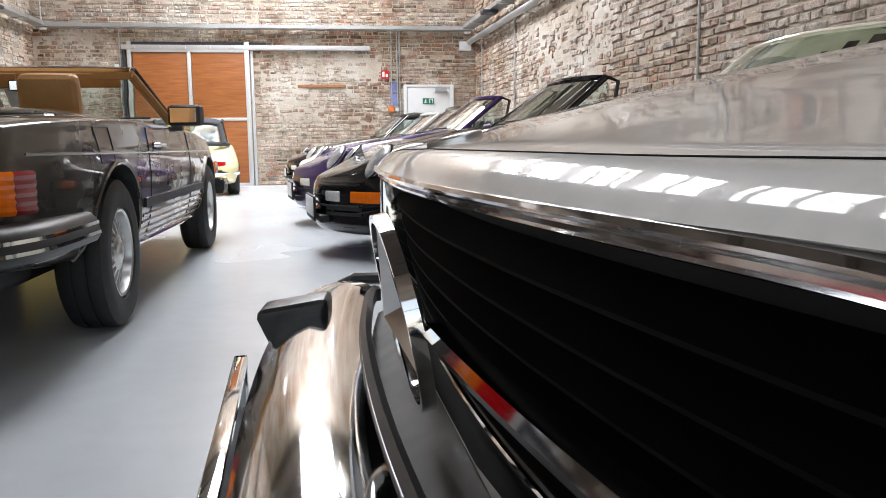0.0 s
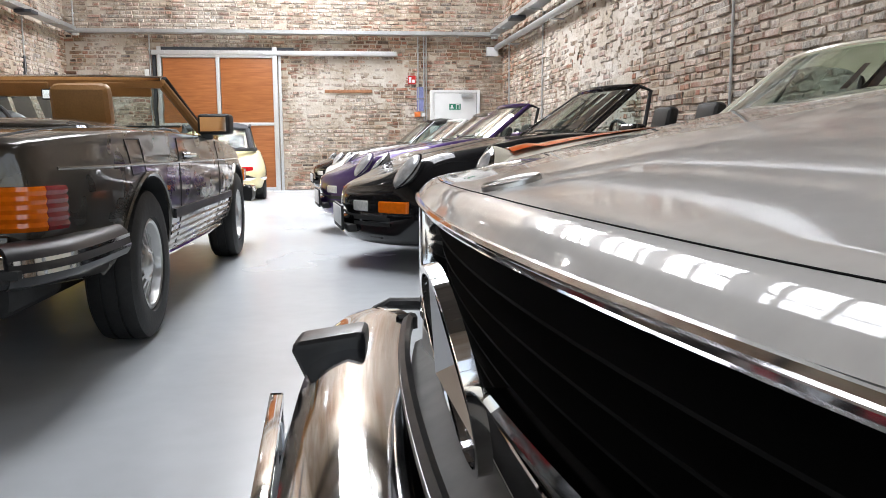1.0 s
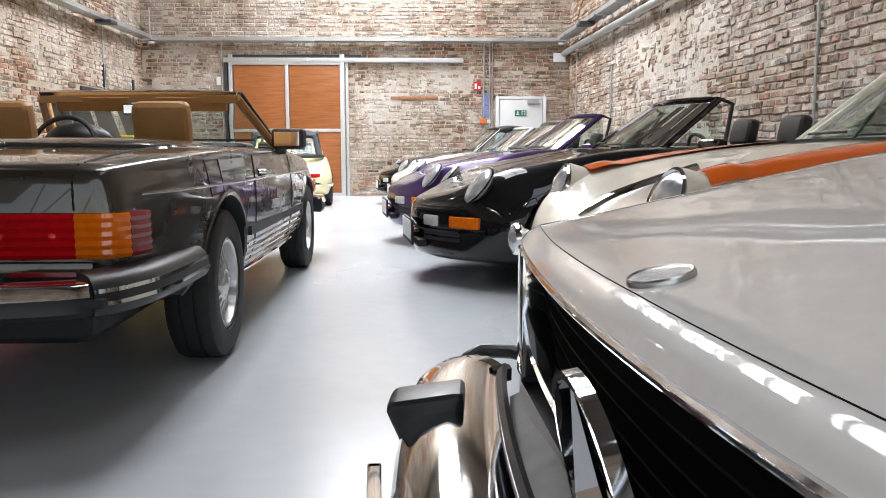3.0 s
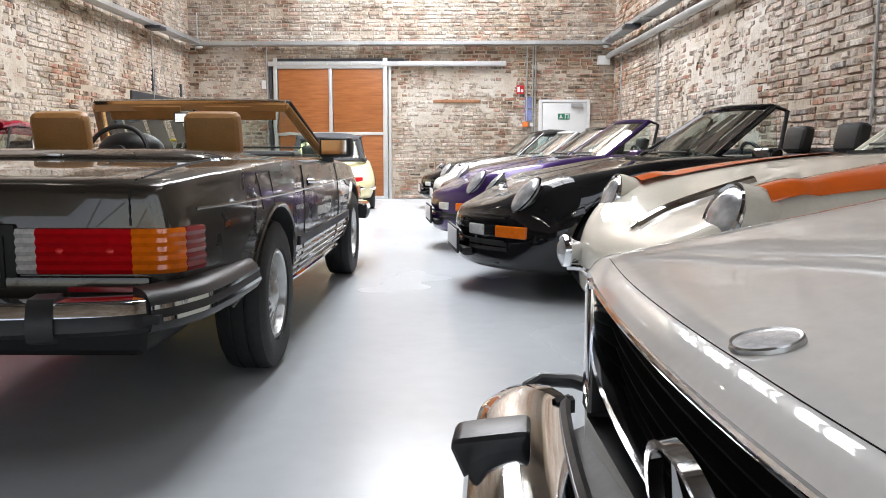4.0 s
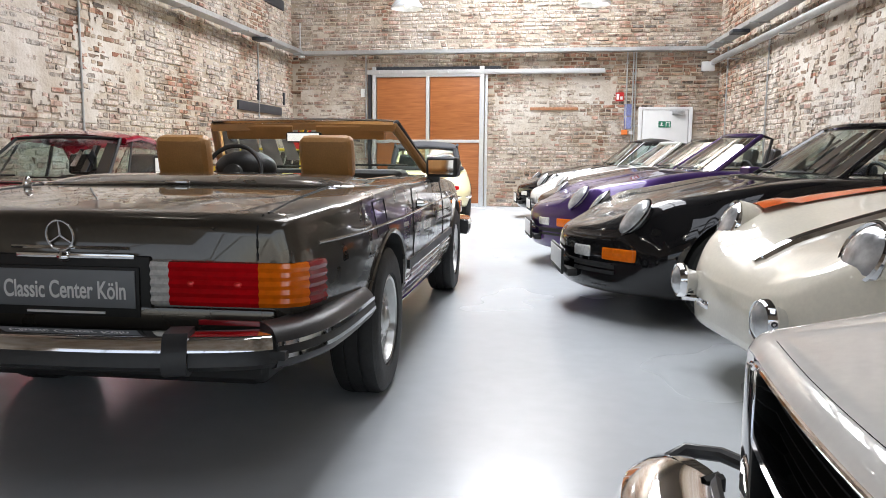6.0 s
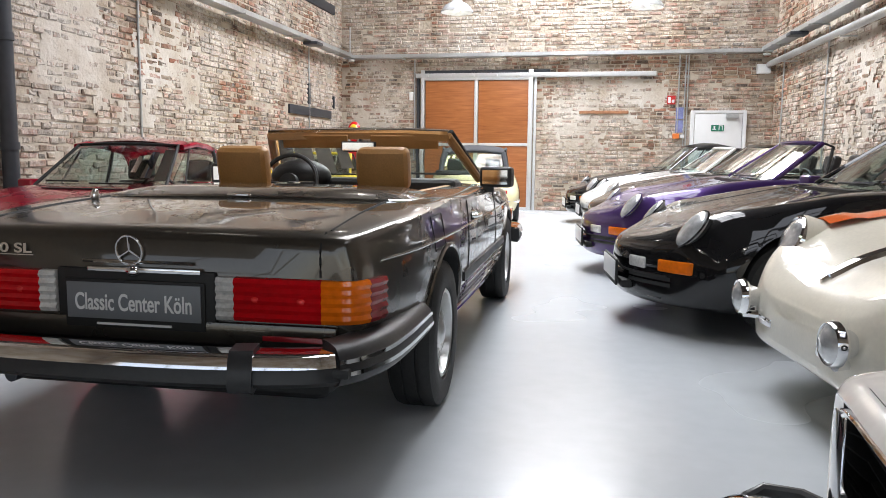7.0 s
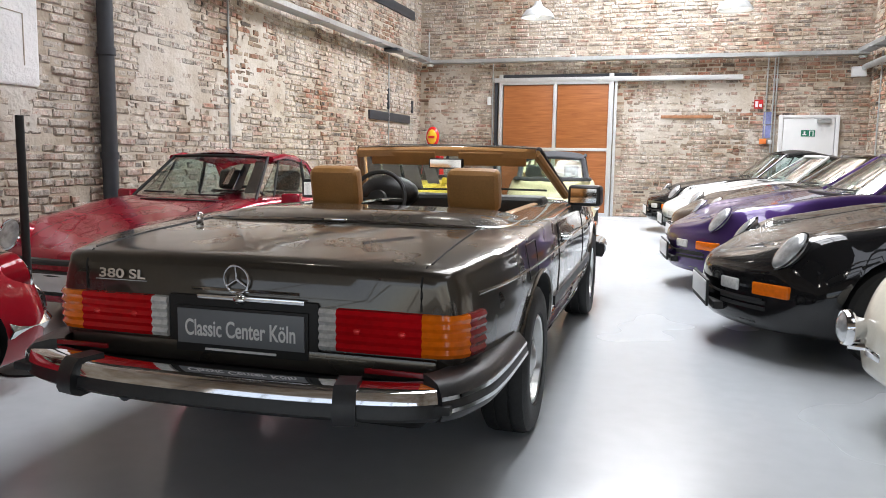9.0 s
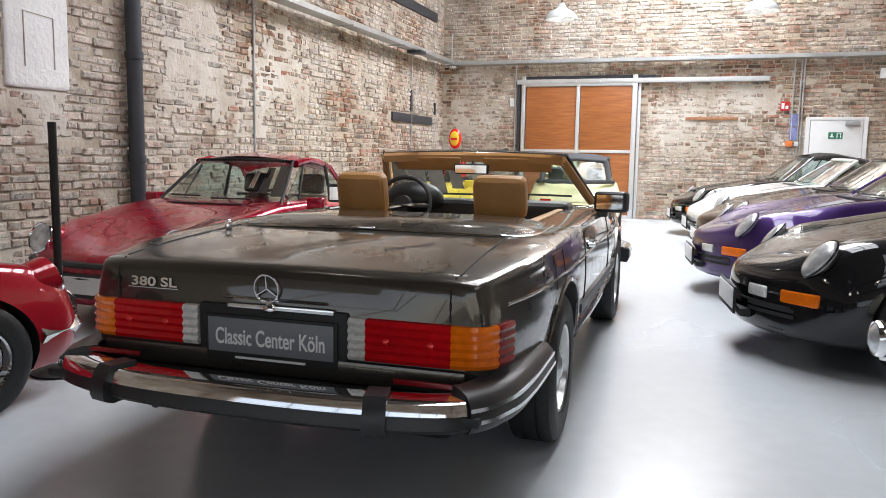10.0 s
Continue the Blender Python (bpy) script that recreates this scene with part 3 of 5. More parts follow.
def sliding_door():
    d = empty("sliding_door", "sliding door of orange wood veneer panels in an aluminium frame", "door", "", "structure")
    y = -0.10
    for i in range(2):
        for z0, z1 in ((0.06, 1.31), (1.37, 2.64)):
            x0 = -2.24 + i * 1.12
            part("panel", box(x0 + 0.02, x0 + 1.08, y + 0.01, y + 0.03, z0, z1, 0.004), M_VENEER, d)
    for x in (-2.28, -1.15, -0.03):
        w = 0.035 if x != -0.03 else 0.045
        part("stile", box(x - w, x + w, y - 0.02, y + 0.05, 0.02, 2.66 if x == -1.15 else 2.86, 0.004), M_ALUPROF, d)
    for z in (0.03, 1.34, 2.68):
        part("cross_rail", box(-2.31, 0.01, y - 0.016, y + 0.045, z - 0.03, z + 0.03, 0.004), M_ALUPROF, d)
    part("slide_rail", join(box(-2.42, 2.42, y - 0.03, y + 0.08, 2.70, 2.79, 0.006), *[box(x, x + 0.05, y - 0.05, y + 0.09, 2.72, 2.76, 0.004) for x in np.arange(-2.2, 2.3, 0.48)]), M_ALUPROF, d, "long aluminium sliding door rail")
    part("opening_edge", box(-2.3, 0.35, -0.03, 0.02, 2.80, 2.86), M_DARKSTEEL, d, "dark steel lintel above the rail")
    part("guide_post", box(0.035, 0.085, -0.06, 0.01, 0.0, 2.80, 0.004), M_ALUPROF, d)
    part("guide_post", box(-2.42, -2.36, -0.06, 0.01, 0.0, 2.80, 0.004), M_DARKSTEEL, d)


sliding_door()


def exit_door():
    d = empty("door_exit", "white steel emergency exit door with a closer and a green sign", "door", "", "structure")
    part("leaf", box(3.19, 4.07, -0.05, -0.005, 0.01, 1.97, 0.006), M_WHITEDOOR, d)
    part("door_frame", join(box(3.11, 3.18, -0.06, 0.02, 0, 2.03, 0.004), box(4.08, 4.15, -0.06, 0.02, 0, 2.03, 0.004), box(3.18, 4.08, -0.06, 0.02, 1.975, 2.03, 0.004)), M_WHITEDOOR, d)
    part("door_closer", join(box(3.76, 4.0, -0.11, -0.05, 1.88, 1.95, 0.008), box(3.7, 3.98, -0.12, -0.105, 1.955, 1.975)), M_GALV, d, "grey door closer")
    part("door_handle", join(tube([(3.27, -0.05, 1.02), (3.27, -0.11, 1.02), (3.40, -0.11, 1.02)], 0.011)), M_DARKSTEEL, d)
    s = part("exit_sign", box(3.50, 3.74, -0.06, -0.05, 1.63, 1.75), M_GREENSIGN, d, "green exit sign with plain white marks")
    part("arrow_mark", join(box(3.545, 3.575, -0.063, -0.06, 1.67, 1.725), box(3.525, 3.595, -0.063, -0.06, 1.655, 1.675)), M_PLATEWHITE, s)
    part("door_mark", join(box(3.64, 3.655, -0.063, -0.06, 1.645, 1.735), box(3.70, 3.715, -0.063, -0.06, 1.645, 1.735), box(3.64, 3.715, -0.063, -0.06, 1.725, 1.74)), M_PLATEWHITE, s)


exit_door()


# ---- fittings on the walls ----
def cable_tray(name, pts, label):
    """A galvanised tray: base and two upstands."""
    g = sweep(pts, [(-0.11, -0.035), (0.11, -0.035), (0.11, 0.035), (0.104, 0.035), (0.104, -0.028), (-0.104, -0.028), (-0.104, 0.035), (-0.11, 0.035)])
    ob = tagged(new(name), label, "cable tray", "cable trays")
    part("tray_channel", g, M_GALV, ob)
    a, b = Vector(pts[0]), Vector(pts[-1])
    n = max(2, int((b - a).length / 1.9))
    d = (b - a).normalized()
    s = d.cross(Vector((0, 0, 1)))
    for i in range(n):
        c = a.lerp(b, (i + 0.6) / n)
        part("bracket", join(tube([c - s * 0.16 - Vector((0, 0, 0.045)), c + s * 0.16 - Vector((0, 0, 0.045))], 0.014, 6), tube([c + Vector((0, 0, -0.045)), c + Vector((0, 0, -0.07))], 0.016, 6)), M_GALV, ob)
    return ob


cable_tray("cable_tray", [(XL + 0.12, -0.16, 3.14), (XR0 - 0.1, -0.16, 3.14)], "galvanised steel cable tray along the back brick wall")
cable_tray("cable_tray", [(XL + 0.22, -17.0, 3.16), (XL + 0.22, -0.3, 3.16)], "galvanised steel cable tray along the whitewashed brick wall")
cable_tray("cable_tray", [(right_x(-17) - 0.2, -17.0, 3.16), (XR0 - 0.2, -0.3, 3.16)], "galvanised steel cable tray along the plastered brick wall")


def thing(name, geo, mat, label, category, group="", sharp=35):
    return tagged(part(name, geo, mat, None, "", sharp), label, category, group)


thing("heating_pipe", join(tube([(right_x(-17) - 0.16, -17, 2.86), (XR0 - 0.14, -0.35, 2.88), (XR0 - 0.14, -0.12, 2.88)], 0.055, 12), *[box(right_x(y) - 0.23, right_x(y) + 0.03, y - 0.02, y + 0.02, 2.78, 2.80) for y in (-1.4, -4.2, -7.0, -9.8, -12.6)]), M_GALV, "thick grey pipe on brackets below the tray", "pipe")


def conduit(pts, label, r=0.014):
    thing("conduit", join(tube(pts, r, 8), *[tube([Vector(pts[0]).lerp(Vector(pts[-1]), f), Vector(pts[0]).lerp(Vector(pts[-1]), f) + Vector((0, 0, 0.03))], r * 1.7, 8) for f in (0.15, 0.5, 0.85)]), M_GALV, label, "conduit", "conduits on the walls")


for x in (2.86, 2.98, 3.03):
    conduit([(x, -0.03, 3.1), (x, -0.03, 1.6 if x < 2.9 else 0.2)], "thin grey conduit running down the back brick wall")
conduit([(-2.47, -0.03, 3.1), (-2.47, -0.03, 1.0)], "thin grey conduit beside the sliding door")
for y in (-7.45, -1.95, -15.0):
    conduit([(XL + 0.02, y, 3.1), (XL + 0.02, y, 0.4)], "thin grey conduit on the whitewashed brick wall")
for y in (-0.7, -3.1, -9.3):
    conduit([(right_x(y) - 0.02, y, 3.1), (right_x(y) - 0.02, y, 0.5)], "thin grey conduit on the plastered brick wall")
conduit([(XL + 0.25, -0.2, 3.14), (XL + 0.25, -0.2, 3.75)], "short galvanised hanger rod above the cable tray")

thing("downpipe", join(tube([(XL + 0.10, -9.7, 0), (XL + 0.10, -9.7, ROOF_Z)], 0.075, 16), *[tube([(XL + 0.10, -9.7, z), (XL + 0.10, -9.7, z + 0.07)], 0.088, 16) for z in (1.1, 2.1, 2.9, 4.4)]), M_DARKSTEEL, "dark grey painted iron downpipe on the brick wall", "downpipe")
thing("steel_lintel", box(XL - 0.03, XL + 0.03, -2.9, -0.75, 1.83, 1.99, 0.006), M_DARKSTEEL, "dark steel beam set in the brick wall", "beam")
thing("steel_lintel", box(XL - 0.03, XL + 0.03, -3.4, -0.5, 3.95, 4.13, 0.006), M_DARKSTEEL, "dark steel beam high in the brick wall", "beam")
thing("wall_anchor", box(XL - 0.02, XL + 0.03, -1.98, -1.9, 2.05, 2.45, 0.004), M_DARKSTEEL, "dark iron wall anchor bar", "wall anchor", "wall anchors")
thing("wall_anchor", box(XL - 0.02, XL + 0.03, -0.6, -0.54, 2.05, 2.3, 0.004), M_DARKSTEEL, "dark iron wall anchor bar", "wall anchor", "wall anchors")
thing("tray_lamp", lathe([(0.001, 3.09), (0.07, 3.085), (0.075, 3.06), (0.05, 3.045), (0.001, 3.04)], 16), M_WHITEDOOR, "small round white lamp under the tray", "lamp", "tray lamps").location = (XL + 0.28, -0.2, 0)
thing("tray_lamp", lathe([(0.001, 3.09), (0.07, 3.085), (0.075, 3.06), (0.05, 3.045), (0.001, 3.04)], 16), M_WHITEDOOR, "small round white lamp under the tray", "lamp", "tray lamps").location = (XR0 - 0.2, -0.2, 0)
for px in (XL + 0.3, right_x(-2.4) - 0.3):
    thing("tray_speaker", box(px - 0.14, px + 0.14, -2.6, -2.3, 3.06, 3.12, 0.02), M_DARKSTEEL, "flat dark fitting under the cable tray", "fitting", "tray fittings")
thing("switch_box", box(-2.58, -2.50, -0.06, 0.0, 2.25, 2.42, 0.006), M_WHITEDOOR, "small white switch box by the sliding door", "switch box")
thing("wall_box", box(4.28, 4.52, -0.12, 0.0, 2.72, 2.90, 0.008), M_WHITEDOOR, "small white junction box in the wall corner", "junction box")
s = thing("fire_sign", box(2.65, 2.81, -0.03, -0.015, 2.15, 2.32), M_REDSIGN, "red fire safety sign with plain white marks", "sign")
part("sign_mark", join(box(2.67, 2.72, -0.034, -0.03, 2.18, 2.29), box(2.74, 2.79, -0.034, -0.03, 2.18, 2.24)), M_PLATEWHITE, s)
thing("notice", box(2.83, 2.97, -0.04, -0.03, 1.86, 2.09), M_BLUEPURP, "blue printed notice on the wall", "notice", "notices")
thing("notice", box(2.83, 2.97, -0.04, -0.03, 1.60, 1.84), M_BLUEPURP, "blue printed notice on the wall", "notice", "notices")
thing("alarm_box", box(2.78, 2.90, -0.08, -0.01, 1.48, 1.58, 0.006), M_ORANGEBOX, "orange alarm call point on the wall", "alarm box")
thing("socket_box", box(2.93, 3.0, -0.07, -0.01, 1.49, 1.56, 0.006), M_WHITEDOOR, "small white socket box on the wall", "socket box")
thing("brick_lintel", box(0.95, 1.92, -0.035, 0.03, 1.97, 2.03, 0.01), simple("reddish_timber", (0.38, 0.18, 0.09), 0.8, 0, 0, 0.3, 20, 0.2), "thin reddish timber lintel in the brick wall", "lintel")


def niche():
    """A bricked-up, roughly plastered window opening."""
    n = empty("plastered_niche", "white plastered former window recess in the brick wall", "niche", "", "structure")
    g = box(XL - 0.02, XL + 0.035, -11.1, -10.45, 1.72, 3.3, 0.03, 3)
    V = [(x + 0.012 * noise.noise((y * 4, z * 4, 1)), y + 0.05 * noise.noise((y * 3, z * 3, 5)), z + 0.05 * noise.noise((y * 3, z * 3, 9))) for x, y, z in g[0]]
    part("plaster_field", (V, g[1]), plaster_material("white_plaster", (0.86, 0.86, 0.86), (0.76, 0.76, 0.76)), n)
    part("scratched_panel", tube([(XL + 0.037, -10.93, 1.9), (XL + 0.037, -10.93, 2.35), (XL + 0.037, -10.62, 2.33), (XL + 0.037, -10.62, 1.9)], 0.006, 6, (1, 0, 0)), M_MORTAR, n)


niche()


def pendant(x, y, z):
    p = empty("pendant_lamp", "grey enamelled dome pendant lamp hanging from the ceiling", "pendant lamp", "pendant lamps over the cars")
    p.location = (x, y, z)
    part("shade", lathe([(0.05, 0.26), (0.075, 0.2), (0.10, 0.17), (0.20, 0.12), (0.265, 0.03), (0.275, 0.0), (0.268, 0.0), (0.255, 0.03), (0.19, 0.108), (0.09, 0.155), (0.02, 0.16)], 40), simple("grey_enamel", (0.45, 0.46, 0.47), 0.25, 0, 0.3, 0.05, 10), p)
    part("bulb", ellipsoid(0, 0, 0.085, 0.05, 0.05, 0.06), glowing("warm_bulb", (1.0, 0.94, 0.84), 40), p, "lit bulb")
    part("lamp_cord", tube([(0, 0, 0.26), (0, 0, ROOF_Z - z)], 0.008, 6), M_BLACK, p)


for px, py in ((-1.02, -3.0), (2.05, -3.0), (-1.02, -8.5), (2.05, -8.5), (-1.02, -14.0), (2.05, -14.0)):
    pendant(px, py, 3.47)


M_PLASTER = plaster_material("old_white_plaster", (0.64, 0.60, 0.545), (0.43, 0.36, 0.28))


def plaster_patch(to_world, w, h, seed, ragged, label):
    """A ragged sheet of old plaster through which single bricks still show; local x along the wall, z up, y into the hall."""
    step = 0.04
    nx, nz = int(w / step), int(h / step)

    def field(i, j):
        u, v = 2 * i / nx - 1, 2 * j / nz - 1
        n = noise.fractal((i * step * 0.9 + seed, j * step * 0.9, seed), 0.6, 2.0, 5)
        fine = noise.noise((i * step * 9 + seed, j * step * 11, seed + 3))
        return 1.0 - abs(u) ** 3 - abs(v) ** 3 + ragged * n + 0.42 * ragged * fine

    V, F, index = [], [], {}

    def vert(i, j):
        if (i, j) not in index:
            index[i, j] = len(V)
            d = -0.003 + 0.012 * noise.noise((i * step * 2.2, j * step * 2.2, seed * 2)) + 0.006 * noise.noise((i * step * 9, j * step * 9, seed))
            a, b = noise.noise((i * 1.7, j * 1.7, seed)), noise.noise((i * 1.7, j * 1.7, seed + 9))
            V.append(tuple(to_world @ Vector(((i + 0.7 * a) * step, d, (j + 0.7 * b) * step))))
        return index[i, j]

    for i in range(nx):
        for j in range(nz):
            if field(i + 0.5, j + 0.5) > 0.42 + 0.16 * (ragged - 1.6):
                F.append((vert(i, j), vert(i + 1, j), vert(i + 1, j + 1), vert(i, j + 1)))
    tagged(part("plaster_remains", (V, F), M_PLASTER, None, "", 60), label, "plaster", "", "structure")


face_left = Matrix.Rotation(-math.pi / 2, 4, "Z")
plaster_patch(Matrix.Translation((XL + 0.004, -6.0, 1.4)) @ face_left, 3.4, 3.6, 2.0, 1.6, "ragged white plaster remains on the brick wall")
plaster_patch(Matrix.Translation((XL + 0.004, -10.4, 0.9)) @ face_left, 2.2, 1.4, 5.0, 2.2, "ragged pale plaster remains on the brick wall")
face_back = Matrix.Rotation(math.pi, 4, "Z")
plaster_patch(Matrix.Translation((2.7, -0.004, 1.2)) @ face_back, 2.5, 1.6, 8.0, 2.3, "ragged white plaster remains beside the sliding door")
plaster_patch(Matrix.Translation((-2.7, -0.004, 1.6)) @ face_back, 1.2, 1.5, 11.0, 2.0, "ragged pale plaster remains in the wall corner")
face_right = Matrix.Rotation(math.pi / 2 + math.atan2(XR1 - XR0, 20.0), 4, "Z")
plaster_patch(Matrix.Translation((right_x(-7.6) - 0.004, -7.6, 1.0)) @ face_right, 4.4, 2.6, 14.0, 2.4, "ragged pale plaster remains on the side wall")

# ---- the dark open roadster (origin: rear axle on the floor, nose along +y) ----
def dark_roadster():
    car = empty("roadster_car", "dark bronze open roadster with tan leather seats", "car")
    st = [(-1.00, 0.745, 0.42, 0.60, 0.65, 0.790, 0.800), (-0.97, 0.79, 0.38, 0.62, 0.71, 0.825, 0.836), (-0.85, 0.825, 0.36, 0.62, 0.75, 0.842, 0.853), (-0.5, 0.87, 0.33, 0.62, 0.82, 0.868, 0.882), (0.1, 0.90, 0.29, 0.62, 0.83, 0.892, 0.908),
          (0.8, 0.90, 0.27, 0.60, 0.83, 0.895, 0.912), (1.6, 0.90, 0.26, 0.60, 0.82, 0.89, 0.91), (2.3, 0.895, 0.27, 0.60, 0.81, 0.87, 0.895), (3.0, 0.875, 0.30, 0.57, 0.78, 0.82, 0.845), (3.45, 0.83, 0.34, 0.55, 0.72, 0.75, 0.77), (3.56, 0.78, 0.38, 0.54, 0.66, 0.70, 0.715)]
    geo = loft(st, 6, 5)
    skin = Skin(geo)
    WB, R = 2.68, 0.318
    cuts = arches((0.0, WB), 0.375, 0.60, R) + [box(-0.66, 0.66, 0.32, 1.72, 0.60, 1.3, 0.05, 2)]
    body = new("body", cut_out(geo, cuts, M_SL, M_BLACK))
    body.parent = car
    for y in (0.0, WB):
        for s in (1, -1):
            add_wheel(car, 0.79 * s, y, R, 0.205, s, "bundt")
            lip = [skin.side(y + 0.385 * math.cos(a), R + 0.385 * math.sin(a), s, 0.002) for a in np.linspace(0.05, math.pi - 0.05, 24)]
            part("wheel_arch_lip", tube(lip, 0.012, 6), M_SL, car)
    # lid, door and filler gaps
    for s in (1, -1):
        seam([skin.top((0.655 - 0.02 * y) * s, y, 0.001) for y in np.linspace(-0.93, 0.0, 14)], car, 0.004)
        seam([skin.end(0.66 * s, z, -1, 0.001) for z in np.linspace(0.70, 0.80, 6)] + [skin.top(0.665 * s, -0.955, 0.002)], car, 0.004)
        seam([skin.side(0.62 - 0.04 * math.sin((z - 0.3) * 4), z, s, 0.001) for z in np.linspace(0.32, 0.86, 16)], car)
        seam([skin.side(1.78, z, s, 0.001) for z in np.linspace(0.32, 0.86, 14)], car)
        part("side_crease", tube([skin.side(y, 0.742, s, 0.0) for y in np.linspace(-0.85, 3.2, 40)], 0.006, 6), M_SL, car)
        part("rub_strip", sweep([skin.side(y, 0.50, s, 0.004) for y in np.linspace(0.42, 2.26, 20)], [(-0.012, -0.022), (0.012, -0.022), (0.012, 0.022), (-0.012, 0.022)]), M_TRIMBLACK, car, "dark ribbed side strip")
        for k in range(4):
            part("cladding_rib", tube([skin.side(y, 0.335 + 0.035 * k, s, 0.001) for y in np.linspace(0.42, 2.26, 20)], 0.008, 6), M_SL, car)
        part("sill_trim", tube([skin.side(y, 0.295, s, 0.006) for y in np.linspace(0.40, 2.28, 14)], 0.014, 8), M_CHROME, car, "bright sill trim")
        h = new("door_handle")
        h.parent = car
        c = skin.side(0.80, 0.775, s, 0.0)
        part("grip", tube([c + Vector((0, -0.09, 0)), c + Vector((0.028 * s, -0.07, 0)), c + Vector((0.028 * s, 0.07, 0)), c + Vector((0, 0.09, 0))], 0.012, 8), M_CHROME, h, "chrome door grip")
        part("handle_recess", tube([c + Vector((-0.004 * s, -0.08, -0.004)), c + Vector((-0.004 * s, 0.08, -0.004))], 0.022, 8), M_BLACK, h)
        door_mirror(car, 0.935 * s, 1.50, 0.955, s, M_TRIMBLACK, 0.21, 0.125)
        part("front_indicator", moved(box(-0.02, 0.02, -0.09, 0.09, -0.05, 0.05, 0.012), Matrix.Translation(skin.side(3.33, 0.60, s, -0.005))), M_AMBER, car, "amber front indicator")
    seam([skin.side(y, z, 1, 0.001) for y, z in ((-0.30, 0.84), (-0.10, 0.845), (-0.08, 0.77), (-0.06, 0.71), (-0.24, 0.70), (-0.27, 0.77), (-0.30, 0.84))], car, 0.003)
    seam([skin.top(x, 2.1, 0.001) for x in np.linspace(-0.72, 0.72, 14)], car)
    # rear lamps: ribbed units that turn the corner
    yr = -1.012
    for s in (1, -1):
        unit = new("tail_light")
        unit.parent = car
        prof = []
        for k in range(11):
            z = 0.556 + 0.0135 * k
            prof.append((0.016 if k % 2 else 0.008, z))
        prof = [(-0.03, 0.552)] + prof + [(-0.03, 0.695)]

        def segment(pts):
            P = [Vector((x * s, y, 0)) for x, y in pts]
            V, F = [], []
            k = len(prof)
            for i, p in enumerate(P):
                a, b = P[max(0, i - 1)], P[min(len(P) - 1, i + 1)]
                t = (b - a).normalized()
                o = Vector((t.y, -t.x, 0)) * s
                for off, z in prof:
                    V.append(tuple(p + o * off + Vector((0, 0, z))))
            for i in range(len(P) - 1):
                for c in range(k - 1):
                    F.append((i * k + c, i * k + c + 1, (i + 1) * k + c + 1, (i + 1) * k + c))
            F += [tuple(range(k)), tuple((len(P) - 1) * k + c for c in range(k))]
            return V, F

        part("reversing_lens", segment([(0.300, yr), (0.364, yr)]), M_WHITELENS, unit, "clear ribbed reversing lens")
        part("red_lens", segment([(0.364, yr), (0.52, yr - 0.002), (0.668, yr + 0.002)]), M_REDLENS, unit, "red ribbed lens")
        # hot spots of light in the red lens, set on it as brighter blobs
        for x in (0.44, 0.60):
            part("painted_hot_spot", ellipsoid(x * s, yr - 0.012, 0.625, 0.016, 0.006, 0.010, 12, 6), M_HOTSPOT, unit, "bright red painted glint on the lens")
        part("indicator_lens", segment([(0.668, yr + 0.002), (0.72, yr + 0.006), (0.755, yr + 0.016), (0.79, yr + 0.040), (0.806, yr + 0.068)]), M_AMBER, unit, "amber ribbed lens")
        part("side_marker", segment([(0.806, yr + 0.068), (0.822, yr + 0.11), (0.834, yr + 0.165)]), M_DARKREDLENS, unit, "dark red ribbed corner lens")
    # rear panel between the lamps
    part("plate_recess", box(-0.296, 0.296, -1.018, -0.98, 0.49, 0.705, 0.01), M_BLACK, car)
    part("rear_panel", box(-0.72, 0.72, -1.022, -0.97, 0.475, 0.548, 0.012), M_SL, car)
    pl = plate(car, -0.0, -1.026, 0.602, 0.50, 0.118, -1, [], True)
    part("plate_lettering", lettering("Classic Center K\u00f6ln", 0.078, 0.435, pose(0, -0.0065, -0.030, 90)), M_PLATEWHITE, pl, "white printed lettering")
    part("web_bar", box(-0.14, 0.14, -1.031, -1.026, 0.523, 0.530), M_PLATEWHITE, car)
    part("lock_trim", join(box(-0.17, 0.25, -1.03, -0.99, 0.697, 0.712, 0.004), ellipsoid(0.0, -1.02, 0.70, 0.028, 0.02, 0.018)), M_CHROME, car, "chrome boot handle trim")
    part("lid_chrome_strip", tube([(x, -1.006, 0.728) for x in np.linspace(-0.2, 0.22, 9)], 0.006, 6), M_CHROME, car)
    em = new("boot_emblem")
    em.parent = car
    em.matrix_basis = pose(-0.02, -1.012, 0.765, 6)
    part("emblem_ring", tube([(0.048 * math.cos(a), 0, 0.048 * math.sin(a)) for a in np.linspace(0, 2 * math.pi, 28, endpoint=False)], 0.004, 6, (0, 1, 0), True), M_CHROME, em)
    part("emblem_spokes", join(*[tube([(0, 0, 0), (0.046 * math.cos(a), 0, 0.046 * math.sin(a))], 0.0035, 6, (0, 1, 0)) for a in (math.pi / 2, math.pi / 2 + 2.094, math.pi / 2 - 2.094)]), M_CHROME, em)
    part("model_badge", join(lettering("380 SL", 0.044, 0.20, pose(-0.50, -1.008, 0.746, 86)), box(-0.61, -0.39, -1.012, -1.0, 0.738, 0.741)), M_CHROME, car, "chrome model badge")
    # bumper
    path = spline([(-0.855, -0.42, 0), (-0.85, -0.8, 0), (-0.815, -1.00, 0), (-0.72, -1.15, 0), (-0.4, -1.235, 0), (0, -1.255, 0), (0.4, -1.24, 0), (0.72, -1.17, 0), (0.82, -1.02, 0), (0.85, -0.8, 0), (0.855, -0.42, 0)], 6)
    core = [(-0.05, 0.425), (0.03, 0.415), (0.055, 0.432), (0.05, 0.465), (0.03, 0.505), (-0.05, 0.50)]
    bump = new("rear_bumper")
